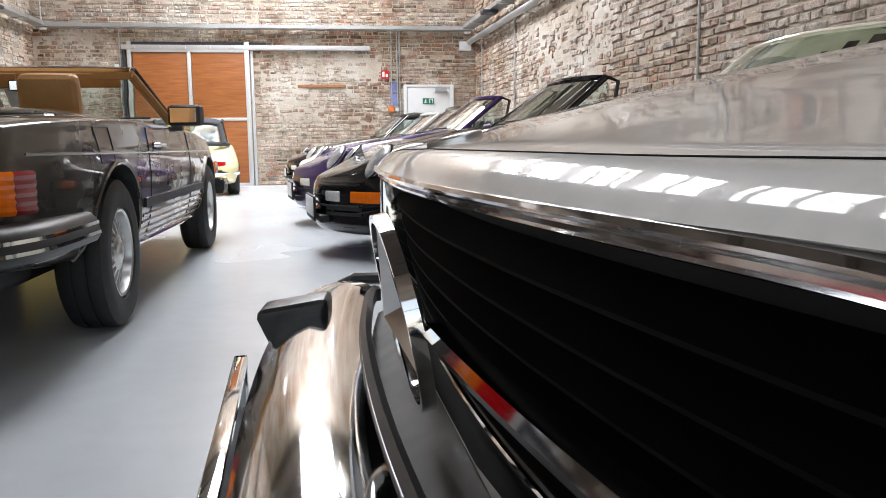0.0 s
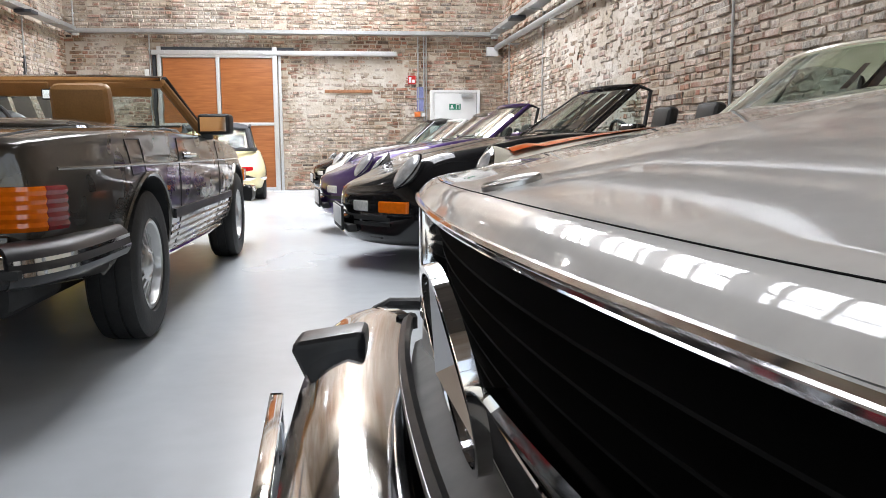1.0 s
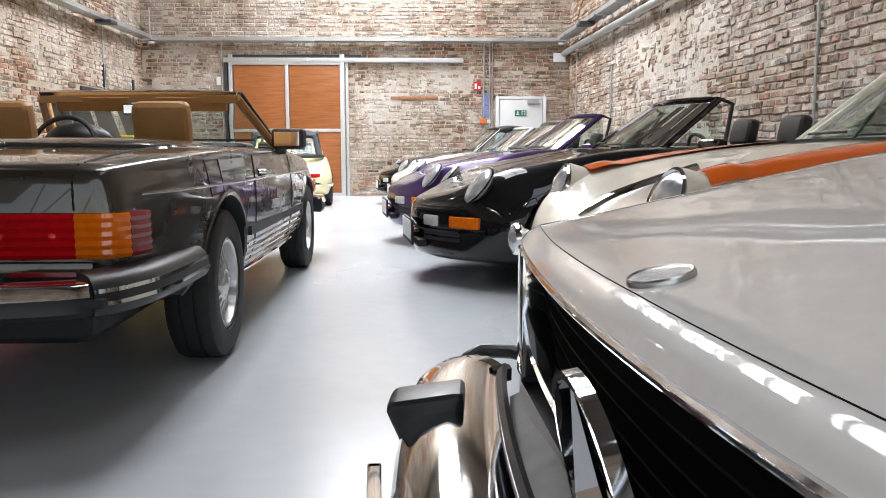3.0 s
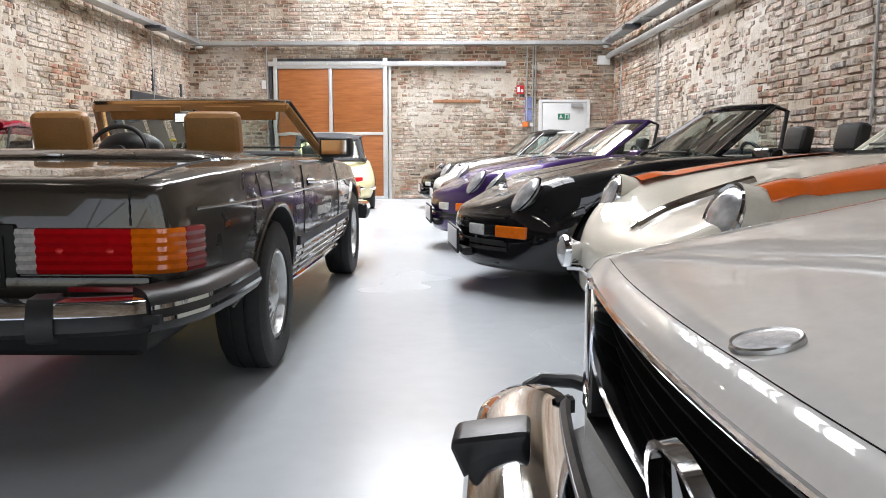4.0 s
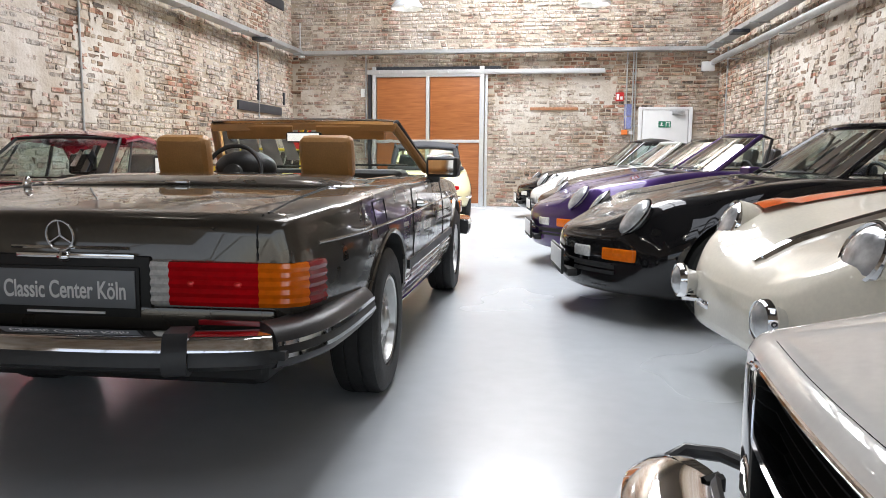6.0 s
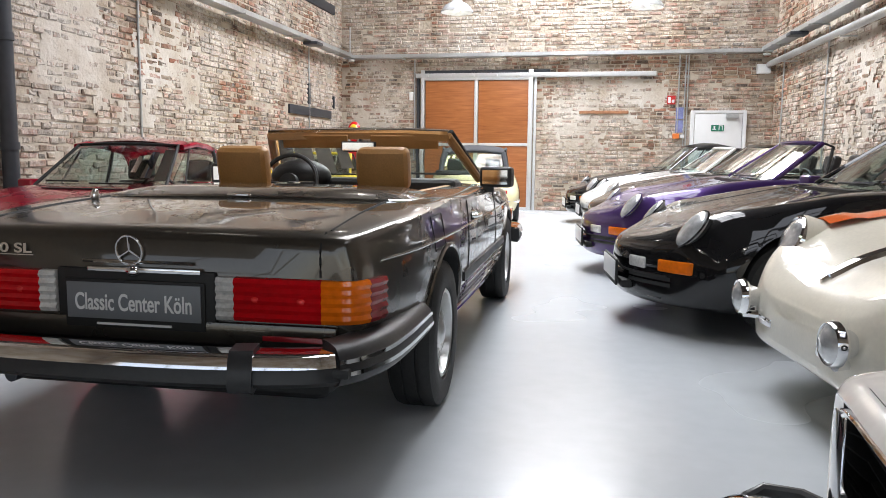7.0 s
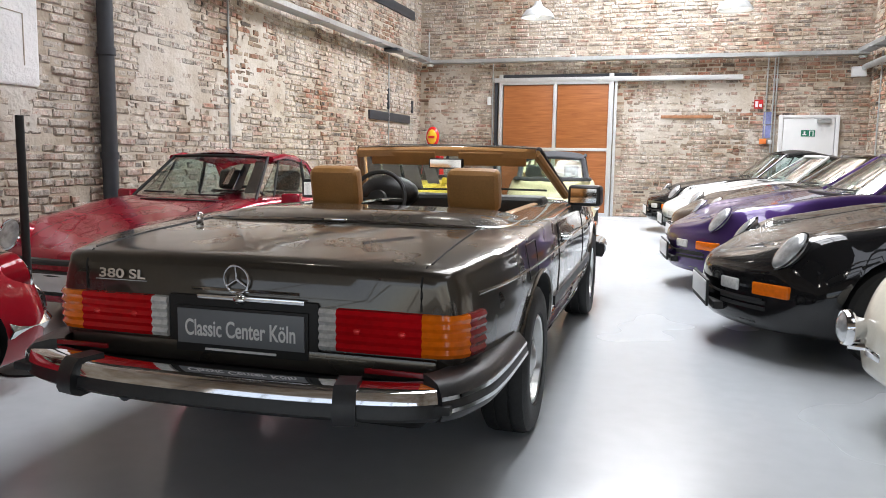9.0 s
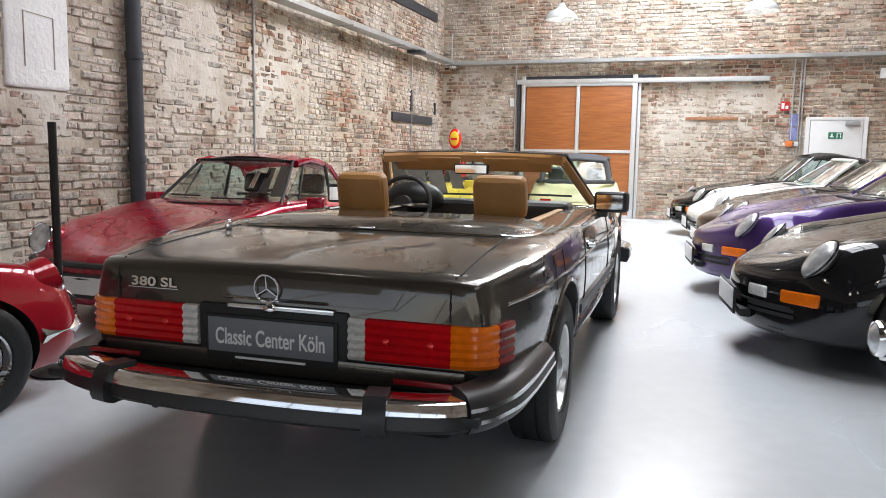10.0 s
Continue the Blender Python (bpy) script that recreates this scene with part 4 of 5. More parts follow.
    bump.parent = car
    part("bumper_core", sweep(path, core), M_TRIMBLACK, bump, "black rubber faced bumper")
    mid = [p for p in path if abs(p.x) < 0.76]
    part("bumper_chrome", sweep([p for p in mid], [(-0.06, 0.500), (0.026, 0.503), (0.040, 0.474), (0.055, 0.474), (0.050, 0.492), (0.042, 0.507), (0.030, 0.513), (-0.06, 0.512)]), M_CHROME, bump, "chrome bumper blade")
    for s in (1, -1):
        sidep = [p for p in path if p.x * s > 0.745]
        part("bumper_side_cap", sweep(sidep, [(-0.05, 0.42), (0.02, 0.408), (0.048, 0.418), (0.062, 0.438), (0.063, 0.465), (0.052, 0.502), (0.028, 0.525), (-0.02, 0.533), (-0.07, 0.533)]), M_TRIMBLACK, bump)
        for z, o in ((0.452, 0.0625), (0.488, 0.0565)):
            part("bumper_side_strip", sweep(sidep, [(o - 0.004, z - 0.006), (o + 0.004, z - 0.006), (o + 0.003, z + 0.006), (o - 0.006, z + 0.006)]), M_CHROME, bump, "thin bright bumper strip")
        ends = sorted(((0.46 * s, -1.232, 0), (0.53 * s, -1.215, 0)))
        part("bumper_guard", sweep(ends, [(-0.06, 0.406), (0.036, 0.400), (0.066, 0.412), (0.074, 0.43), (0.070, 0.470), (0.052, 0.508), (0.034, 0.524), (-0.06, 0.524)]), M_TRIMBLACK, bump, "black rubber bumper guard")
        part("bumper_reflector", box(0.50 if s > 0 else -0.72, 0.72 if s > 0 else -0.50, -1.10, -1.09, 0.516, 0.530), M_DARKREDLENS, bump, "red reflector strip")
    part("bumper_shelf", box(-0.82, 0.82, -1.2, -0.98, 0.44, 0.47, 0.01), M_BLACK, bump)
    part("exhaust", join(tube([(-0.5, -1.02, 0.33), (-0.5, -0.6, 0.33)], 0.025, 12), box(-0.62, -0.1, -0.85, -0.5, 0.27, 0.39, 0.05)), M_DARKSTEEL, car)
    part("underbody", join(box(-0.62, 0.62, 0.45, 2.1, 0.20, 0.36, 0.03), box(-0.6, 0.6, -0.4, 3.2, 0.25, 0.37, 0.03)), M_BLACK, car)
    part("spare_wheel_well", box(-0.64, 0.64, -0.88, -0.36, 0.26, 0.42, 0.06, 3), M_BLACK, car)
    # cover of the folded roof and cockpit
    cover = new("roof_cover")
    cover.parent = car
    V, F = [], []
    nu, nv = 28, 8
    for i in range(nu + 1):
        t = 2 * i / nu - 1
        for j in range(nv + 1):
            q = j / nv
            rise = (1 - abs(t) ** 7) * min(1.0, (1 - (1 - min(1.0, q * 2.2)) ** 2))
            V.append((0.775 * t, -0.215 + 0.045 * t * t + q * (0.575 - 0.045 * t * t), 0.884 + 0.052 * rise))
    for i in range(nu):
        for j in range(nv):
            F.append((i * (nv + 1) + j, (i + 1) * (nv + 1) + j, (i + 1) * (nv + 1) + j + 1, i * (nv + 1) + j + 1))
    V += [(0.775 * (2 * i / nu - 1), 0.36, 0.80) for i in range(nu + 1)]
    k = (nu + 1) * (nv + 1)
    F += [(i * (nv + 1) + nv, (i + 1) * (nv + 1) + nv, k + i + 1, k + i) for i in range(nu)]
    part("cover_panel", (V, F), M_SL, cover, "dark painted roof cover")
    part("cover_trim", tube(spline([(-0.765, 0.34, 0.895), (-0.75, -0.08, 0.888), (-0.6, -0.20, 0.892), (0, -0.222, 0.902), (0.6, -0.20, 0.892), (0.75, -0.08, 0.888), (0.765, 0.34, 0.895)], 6), 0.009, 8), M_CHROME, cover, "bright trim round the roof cover")
    part("cover_latch", box(-0.05, 0.05, -0.25, -0.22, 0.903, 0.914, 0.004), M_CHROME, cover)
    for s in (1, -1):
        seat(car, 0.40 * s + 0.035, 0.66, 0.60, M_LEATHER, True, "seat", 1.0, 12)
        part("door_lining", box(0.60 * s - 0.03, 0.60 * s + 0.03, 0.5, 1.7, 0.62, 0.90, 0.02), M_LEATHER, car, "tan door lining")
        part("sill_cap", tube([skin.side(y, 0.905, s, -0.16) for y in np.linspace(0.35, 1.75, 8)], 0.014, 8), M_CHROME, car)
    part("dashboard", join(box(-0.66, 0.66, 1.52, 1.80, 0.76, 0.935, 0.05, 3), ellipsoid(-0.40, 1.50, 0.94, 0.21, 0.14, 0.11)), M_BLACKLEATHER, car, "black dashboard")
    wheel = new("steering_wheel")
    wheel.parent = car
    wheel.matrix_basis = pose(-0.40, 1.28, 0.90, 68)
    part("wheel_rim", tube([(0.19 * math.cos(a), 0.19 * math.sin(a), 0) for a in np.linspace(0, 2 * math.pi, 32, endpoint=False)], 0.014, 8, (0, 0, 1), True), M_BLACKLEATHER, wheel)
    part("wheel_hub", join(lathe([(0.07, 0.0), (0.06, 0.03), (0.001, 0.035)], 20), tube([(-0.19, 0, 0), (0.19, 0, 0)], 0.016, 6)), M_BLACKLEATHER, wheel)
    ws = windscreen(car, 0.78, 1.98, 0.915, 0.625, 1.52, 1.225, 0.10, M_BLACK, 0.018)
    head = [(x, 1.50 + 0.08 * (1 - (x / 0.62) ** 2), 1.222 + 0.012 * (1 - (x / 0.62) ** 2)) for x in np.linspace(-0.62, 0.62, 11)]
    part("header_rail", sweep(head, [(-0.03, -0.012), (0.03, -0.02), (0.035, 0.005), (0.0, 0.018), (-0.03, 0.012)]), M_CHROME, ws, "bright header rail")
    part("header_lining", sweep([(x, y - 0.01, z - 0.035) for x, y, z in head], [(-0.025, -0.02), (0.025, -0.02), (0.025, 0.02), (-0.025, 0.02)]), M_LEATHER, ws, "tan header lining")
    for s in (1, -1):
        part("pillar_lining", tube([(0.755 * s, 1.92, 0.93), (0.610 * s, 1.49, 1.20)], 0.028, 8), M_LEATHER, ws, "tan pillar lining")
        visor = moved(box(-0.23, 0.23, -0.01, 0.01, -0.085, 0.0, 0.009, 3), pose(0.31 * s, 1.52, 1.205, 14))
        part("sun_visor", visor, M_LEATHER, ws, "folded tan sun visor")
    part("interior_mirror", join(box(-0.12, 0.12, 1.50, 1.53, 1.10, 1.165, 0.014, 3), tube([(0, 1.53, 1.15), (0, 1.58, 1.21)], 0.01)), M_BLACK, ws, "dark framed interior mirror")
    part("mirror_glass", box(-0.108, 0.108, 1.495, 1.499, 1.108, 1.157), M_CHROME, ws, "interior mirror glass")
    fb = new("front_bumper")
    fb.parent = car
    fpath = spline([(0.90, 3.05, 0), (0.89, 3.35, 0), (0.78, 3.62, 0), (0.4, 3.74, 0), (0, 3.76, 0), (-0.4, 3.74, 0), (-0.78, 3.62, 0), (-0.89, 3.35, 0), (-0.90, 3.05, 0)], 5)
    part("bumper_core", sweep(fpath, [(-0.05, 0.40), (0.04, 0.395), (0.055, 0.43), (0.05, 0.50), (-0.05, 0.51)]), M_TRIMBLACK, fb)
    part("bumper_chrome", sweep(fpath, [(-0.05, 0.507), (0.045, 0.497), (0.060, 0.47), (0.064, 0.475), (0.05, 0.512), (-0.05, 0.52)]), M_CHROME, fb, "chrome bumper blade")
    part("antenna_base", ellipsoid(-0.62, -0.35, 0.90, 0.018, 0.018, 0.03), M_CHROME, car)
    car.matrix_basis = pose(-0.022, -12.787, 0, 0, 0, 1.15) @ Matrix.Diagonal((0.94, 0.98, 1, 1))
    return car


dark_roadster()


# ---- rear-engined sports cars (origin: nose on the floor, body towards -y) ----
def sports_stations(kind):
    """The tails are short: the cars stand close to the wall behind them."""
    if kind == "rounded":
        return [(0.0, 0.30, 0.30, 0.40, 0.22, 0.47, 0.475), (-0.04, 0.55, 0.24, 0.42, 0.42, 0.545, 0.54), (-0.16, 0.73, 0.20, 0.45, 0.58, 0.66, 0.62), (-0.34, 0.80, 0.18, 0.48, 0.61, 0.775, 0.70), (-0.80, 0.83, 0.18, 0.5, 0.62, 0.86, 0.83), (-1.35, 0.83, 0.18, 0.5, 0.62, 0.905, 0.925),
                (-1.9, 0.83, 0.18, 0.5, 0.66, 0.90, 0.93), (-2.5, 0.83, 0.18, 0.52, 0.66, 0.88, 0.91), (-2.85, 0.80, 0.2, 0.52, 0.60, 0.82, 0.84), (-3.12, 0.70, 0.26, 0.5, 0.44, 0.66, 0.68), (-3.2, 0.55, 0.33, 0.48, 0.30, 0.54, 0.54)]
    return [(0.014, 0.25, 0.33, 0.38, 0.18, 0.430, 0.432), (0.010, 0.5, 0.27, 0.38, 0.40, 0.475, 0.478), (0.0, 0.70, 0.22, 0.39, 0.54, 0.51, 0.515), (-0.03, 0.77, 0.19, 0.42, 0.58, 0.565, 0.555), (-0.10, 0.82, 0.18, 0.45, 0.60, 0.635, 0.585), (-0.22, 0.85, 0.17, 0.48, 0.61, 0.715, 0.615), (-0.38, 0.86, 0.16, 0.5, 0.63, 0.77, 0.655), (-0.6, 0.865, 0.16, 0.52, 0.65, 0.80, 0.71),
            (-0.95, 0.87, 0.16, 0.53, 0.69, 0.845, 0.80), (-1.35, 0.87, 0.16, 0.54, 0.69, 0.895, 0.885), (-1.8, 0.87, 0.16, 0.55, 0.70, 0.91, 0.915), (-2.5, 0.88, 0.16, 0.55, 0.70, 0.90, 0.915), (-2.9, 0.88, 0.17, 0.55, 0.68, 0.89, 0.91), (-3.2, 0.84, 0.22, 0.53, 0.56, 0.80, 0.82), (-3.36, 0.70, 0.30, 0.5, 0.42, 0.62, 0.63), (-3.42, 0.55, 0.33, 0.5, 0.3, 0.54, 0.54)]


def sports_car(label, mat, m, kind="sport", roof="open", lights="flush", top_mat=None, group="", rim="cup", seat_mat=None, scale=1.0, plate_front=True, frame_mat=None, name="sports_car"):
    car = empty(name, label, "car", group)
    geo = loft(sports_stations(kind), 5, 4)
    if kind == "sport":
        # the nose bows back towards the wings
        geo = [(x, y - (0.62 if lights == "flush" else 0.22) * min(x * x, 0.6) * max(0.0, min(1.0, (y + 1.1) / 1.0)), z) for x, y, z in geo[0]], geo[1]
    skin = Skin(geo)
    axles = (-0.92, -2.72) if kind == "sport" else (-0.78, -2.5)
    R = 0.315
    half = 0.58
    cuts = arches(axles, 0.355, half, R)
    yw, yr = (-1.55, -2.85) if kind == "sport" else (-1.60, -2.7)
    zw, zh = (0.90, 1.225 if roof == "open" else 1.27) if kind == "sport" else (0.92, 1.30)
    if roof == "open":
        cuts.append(box(-0.62, 0.62, yr, yw - 0.22, 0.5, 1.2, 0.05))
    body = new("body", cut_out(geo, cuts, mat, M_BLACK))
    body.parent = car
    for y in axles:
        for s in (1, -1):
            add_wheel(car, 0.715 * s, y, R, 0.20, s, rim)
    for s in (1, -1):
        seam([skin.side(yw + 0.1, z, s, 0.001) for z in np.linspace(0.25, 0.80, 12)], car)
        seam([skin.side(yw - 1.0, z, s, 0.001) for z in np.linspace(0.25, 0.80, 12)], car)
        if kind == "sport":
            seam([skin.top(0.47 * s, y, 0.001) for y in np.linspace(-0.14, yw + 0.1, 18)], car, 0.002)
        if kind == "sport":
            door_mirror(car, 0.90 * s, yw - 0.22, 0.90, s, mat, 0.17, 0.11)
    fm = frame_mat or mat
    ws = windscreen(car, 0.66, yw, zw, 0.52, yw - 0.45, zh, 0.13, fm, 0.022 if roof == "open" else 0.015)
    part("scuttle_grille", box(-0.4, 0.4, yw + 0.13, yw + 0.22, skin.top(0, yw + 0.18).z - 0.01, skin.top(0, yw + 0.18).z + 0.008), M_BLACK, car)
    part("dashboard", box(-0.6, 0.6, yw - 0.32, yw - 0.05, 0.68, 0.86, 0.05, 3), M_BLACKLEATHER, car)
    sm = seat_mat or M_BLACKLEATHER
    for s in (1, -1):
        sob = seat(car, 0.33 * s, yw - 1.05, 0.64, sm, True, "seat", 0.95)
    w = new("steering_wheel")
    w.parent = car
    w.matrix_basis = pose(-0.33, yw - 0.45, 0.83, 68)
    part("wheel_rim", tube([(0.18 * math.cos(a), 0.18 * math.sin(a), 0) for a in np.linspace(0, 2 * math.pi, 28, endpoint=False)], 0.013, 8, (0, 0, 1), True), M_BLACK, w)
    part("wheel_spokes", join(tube([(-0.18, 0, 0), (0.18, 0, 0)], 0.014, 6), lathe([(0.05, 0), (0.04, 0.03), (0.001, 0.03)], 16)), M_BLACK, w)
    if roof == "open":
        part("folded_roof", join(box(-0.60, 0.60, yr - 0.18, yr + 0.12, 0.84, 0.97, 0.05, 3)), top_mat or M_CLOTH, car, "folded soft top")
        for s in (1, -1):
            q = part("quarter_glass", grid((0.655 * s, yw - 0.02, 0.86), (0.655 * s, yw - 0.42, 0.86), (0.54 * s, yw - 0.46, zh - 0.05), (0.525 * s, yw - 0.44, zh - 0.02), 3, 4), M_GLASS, ws)
            q.visible_shadow = False
            part("quarter_frame", tube([(0.655 * s, yw - 0.42, 0.86), (0.55 * s, yw - 0.53, zh - 0.03), (0.525 * s, yw - 0.46, zh)], 0.014, 6), M_BLACK, ws)
    else:
        hood = roof == "soft"
        rm = (top_mat or M_CLOTH) if hood else mat
        yt, ye, yb2 = yw - 0.45, yw - 1.15, yw - 1.5
        if kind == "rounded":
            ye, yb2 = yw - 1.0, yw - 1.3
        # roof shell from the header to the rear window
        n = 12
        V, F = [], []
        dz = zh - 1.25
        keys = [(yt, 0.545, 1.25 + dz), (yt - 0.2, 0.56, 1.285 + dz), (yt - 0.4, 0.555, 1.275 + dz), (ye, 0.52, 1.215 + dz), (ye - 0.1, 0.51, 1.17 + dz)]
        for layer in (0, 0.03):
            for y, hw, z in keys:
                for i in range(n + 1):
                    t = 2 * i / n - 1
                    V.append((hw * t, y, z + 0.045 * (1 - t * t) - 0.03 * t ** 8 - layer))
        k, mm = n + 1, (n + 1) * len(keys)
        for r in range(len(keys) - 1):
            for i in range(n):
                q = (r * k + i, r * k + i + 1, (r + 1) * k + i + 1, (r + 1) * k + i)
                F += [q, tuple(mm + e for e in reversed(q))]
        part("roof", (V, F), rm, car, "grey cloth soft top" if hood else "")
        for s in (1, -1):
            part("roof_rail", tube([(0.555 * s, yt, 1.235 + dz), (0.57 * s, yt - 0.2, 1.265 + dz), (0.565 * s, yt - 0.4, 1.25 + dz), (0.53 * s, ye, 1.19 + dz), (0.60 * s, yb2 + 0.05, 0.90)], 0.028, 8), rm, car)
            part("door_pillar", tube([(0.64 * s, yw - 0.98, 0.86), (0.555 * s, yw - 1.0, 1.24 + dz)], 0.018, 8), M_BLACK, car)
            part("vent_pillar", tube([(0.66 * s, yw - 0.30, 0.86), (0.57 * s, yw - 0.56, 1.24 + dz)], 0.010, 8), M_BLACK, car)
            g = part("side_glass", join(grid((0.652 * s, yw - 0.05, 0.86), (0.645 * s, yw - 0.96, 0.87), (0.56 * s, yw - 0.98, 1.23 + dz), (0.56 * s, yw - 0.54, 1.23 + dz), 4, 4), grid((0.645 * s, yw - 1.0, 0.87), (0.615 * s, yb2 + 0.1, 0.90), (0.54 * s, ye, 1.18 + dz), (0.555 * s, yw - 1.02, 1.23 + dz), 4, 4)), M_GLASS, car)
            g.visible_shadow = False
        rear = grid((-0.5, ye - 0.08, 1.18 + dz), (0.5, ye - 0.08, 1.18 + dz), (0.56, yb2, 0.885), (-0.56, yb2, 0.885), 8, 4, (0, -0.04, 0.03))
        rw = part("rear_window", rear, M_GLASS, car)
        rw.visible_shadow = False
        if hood:
            part("hood_skirt", join(tube(spline([(-0.63, yw - 1.05, 0.885), (-0.60, yb2 + 0.05, 0.89), (0, yb2 - 0.16, 0.885), (0.60, yb2 + 0.05, 0.89), (0.63, yw - 1.05, 0.885)], 6), 0.035, 8), tube([(-0.5, ye - 0.08, 1.19 + dz), (0, ye - 0.1, 1.225 + dz), (0.5, ye - 0.08, 1.19 + dz)], 0.03, 8), tube([(-0.52, ye - 0.08, 1.18 + dz), (-0.58, yb2, 0.89)], 0.05, 8), tube([(0.52, ye - 0.08, 1.18 + dz), (0.58, yb2, 0.89)], 0.05, 8)), rm, car)
        part("wheelhouse_lining", box(-0.55, 0.55, yb2 + 0.05, yw - 1.15, 0.6, 0.84, 0.05), sm, car)
    # front lamps
    for s in (1, -1):
        if lights == "flush":
            c = skin.top(0.60 * s, -0.36)
            ob = new("headlight")
            ob.parent = car
            ob.matrix_basis = Matrix.Translation(c + Vector((0, 0.01, -0.012))) @ pose(0, 0, 0, -52, 10 * s, -8 * s)
            part("lens", ellipsoid(0, 0, 0, 0.09, 0.135, 0.045, 28, 12), M_FLUSHLAMP, ob, "clear oval lens over a bright reflector")
            part("inner_lamp", ellipsoid(0, 0.03, 0.018, 0.05, 0.06, 0.022, 20, 8), M_REFLECTOR, ob)
            part("lamp_rim", tube([(0.092 * math.cos(a), 0.138 * math.sin(a), 0.003) for a in np.linspace(0, 2 * math.pi, 30, endpoint=False)], 0.006, 6, (0, 0, 1), True), mat, ob)
            ind = skin.end(0.635 * s, 0.43, 1)
            part("indicator", moved(box(-0.125, 0.125, -0.05, 0.010, -0.038, 0.038, 0.014, 3), Matrix.Translation(ind) @ pose(0, 0, 0, 0, 0, -38 * s)), M_AMBER, car, "amber indicator lens")
            fog = skin.end(0.37 * s, 0.43, 1)
            part("fog_lamp", moved(box(-0.085, 0.085, -0.04, 0.008, -0.036, 0.036, 0.014, 3), Matrix.Translation(fog) @ pose(0, 0, 0, 0, 0, -24 * s)), M_WHITELENS, car, "clear fog lamp")
        elif lights == "bug":
            c = skin.top(0.61 * s, -0.30)
            lamp_round(car, 0.64 * s, -0.14, 0.665, 0.118, -6 * s, 20, 0.1)
            part("lamp_pod", moved(lathe([(0.126, 0.0), (0.128, -0.04), (0.118, -0.2), (0.08, -0.36), (0.001, -0.46)], 28, "y"), pose(0.64 * s, -0.152, 0.661, 12)), mat, car)
            ind = skin.end(0.56 * s, 0.46, 1)
            part("indicator", moved(box(-0.10, 0.10, -0.03, 0.014, -0.03, 0.03, 0.012, 3), Matrix.Translation(ind) @ pose(0, 0, 0, 0, 0, -22 * s)), M_AMBER, car, "amber indicator lens")
        elif lights == "upright":
            lamp_round(car, 0.60 * s, -0.215, 0.70, 0.112, -3 * s, 22, 0.1)
            part("lamp_pod", moved(lathe([(0.125, 0.0), (0.128, -0.03), (0.122, -0.16), (0.09, -0.32), (0.001, -0.42)], 28, "y"), pose(0.60 * s, -0.225, 0.697, 14)), mat, car)
    if lights == "bug":
        fb = new("front_bumper")
        fb.parent = car
        path = [skin.end(x, 0.42, 1, 0.0) for x in np.linspace(0.74, -0.74, 19)]
        path = [Vector((p.x, p.y, 0)) for p in path]
        part("bumper_bellows", sweep(path, [(-0.03, 0.475), (0.02, 0.475), (0.014, 0.487), (0.02, 0.50), (0.012, 0.512), (-0.03, 0.525)]), M_TRIMBLACK, fb, "black rubber bellows")
        part("bumper_strip", sweep(path, [(-0.03, 0.37), (0.032, 0.37), (0.042, 0.40), (0.034, 0.435), (-0.03, 0.435)]), M_TRIMBLACK, fb, "black rubber bumper strip")
    if kind == "sport":
        part("front_bumper_lip", tube([skin.end(x, 0.365, 1, 0.002) for x in np.linspace(-0.6, 0.6, 15)], 0.008, 6), M_BLACK, car)
        part("front_intake", box(-0.32, 0.32, skin.end(0.32, 0.28, 1).y - 0.03, skin.end(0, 0.28, 1).y + 0.002, 0.245, 0.30, 0.02), M_BLACK, car)
        for k in (1, -1):
            for z in (0.315, 0.35):
                part("side_intake", sweep([skin.end(x, z, 1, 0.003) for x in np.linspace(0.30 * k, 0.62 * k, 8)], [(-0.006, -0.011), (0.006, -0.011), (0.006, 0.011), (-0.006, 0.011)]), M_BLACK, car)
        part("lower_lip", tube([skin.end(x, 0.23, 1, -0.02) for x in np.linspace(-0.55, 0.55, 13)], 0.02, 6), M_TRIMBLACK, car)
    else:
        part("lid_handle", tube([skin.top(0, y, 0.008) for y in np.linspace(-0.10, -0.2, 6)], 0.014, 8), M_CHROME, car, "chrome lid handle")
    if plate_front:
        plate(car, 0, skin.end(0, 0.33, 1).y + 0.03, 0.35, 0.52, 0.13, 1, [], True, M_PLATEWHITE)
    # rear lamps and bumper
    for s in (1, -1):
        c = skin.end(0.5 * s, 0.55, -1)
        part("tail_lamp", moved(box(-0.10, 0.10, -0.02, 0.02, -0.04, 0.04, 0.015), Matrix.Translation(c) @ pose(0, 0, 0, 0, 0, 18 * s)), M_REDLENS, car, "red tail lamp")
    car.matrix_basis = m @ Matrix.Scale(scale, 4)
    return car, skin


ROW = "cars with their noses to the aisle"
# ivory coupe with orange wing stripes
ivory, sk = sports_car("ivory coupe with orange wing stripes, chrome fog lamps and round headlights", M_CREAM, pose(2.24, -12.66, 0, 0, 0, 99), "rounded", "coupe", "upright", None, ROW, "disc", None, 1.0, False, name="vintage_coupe_car")
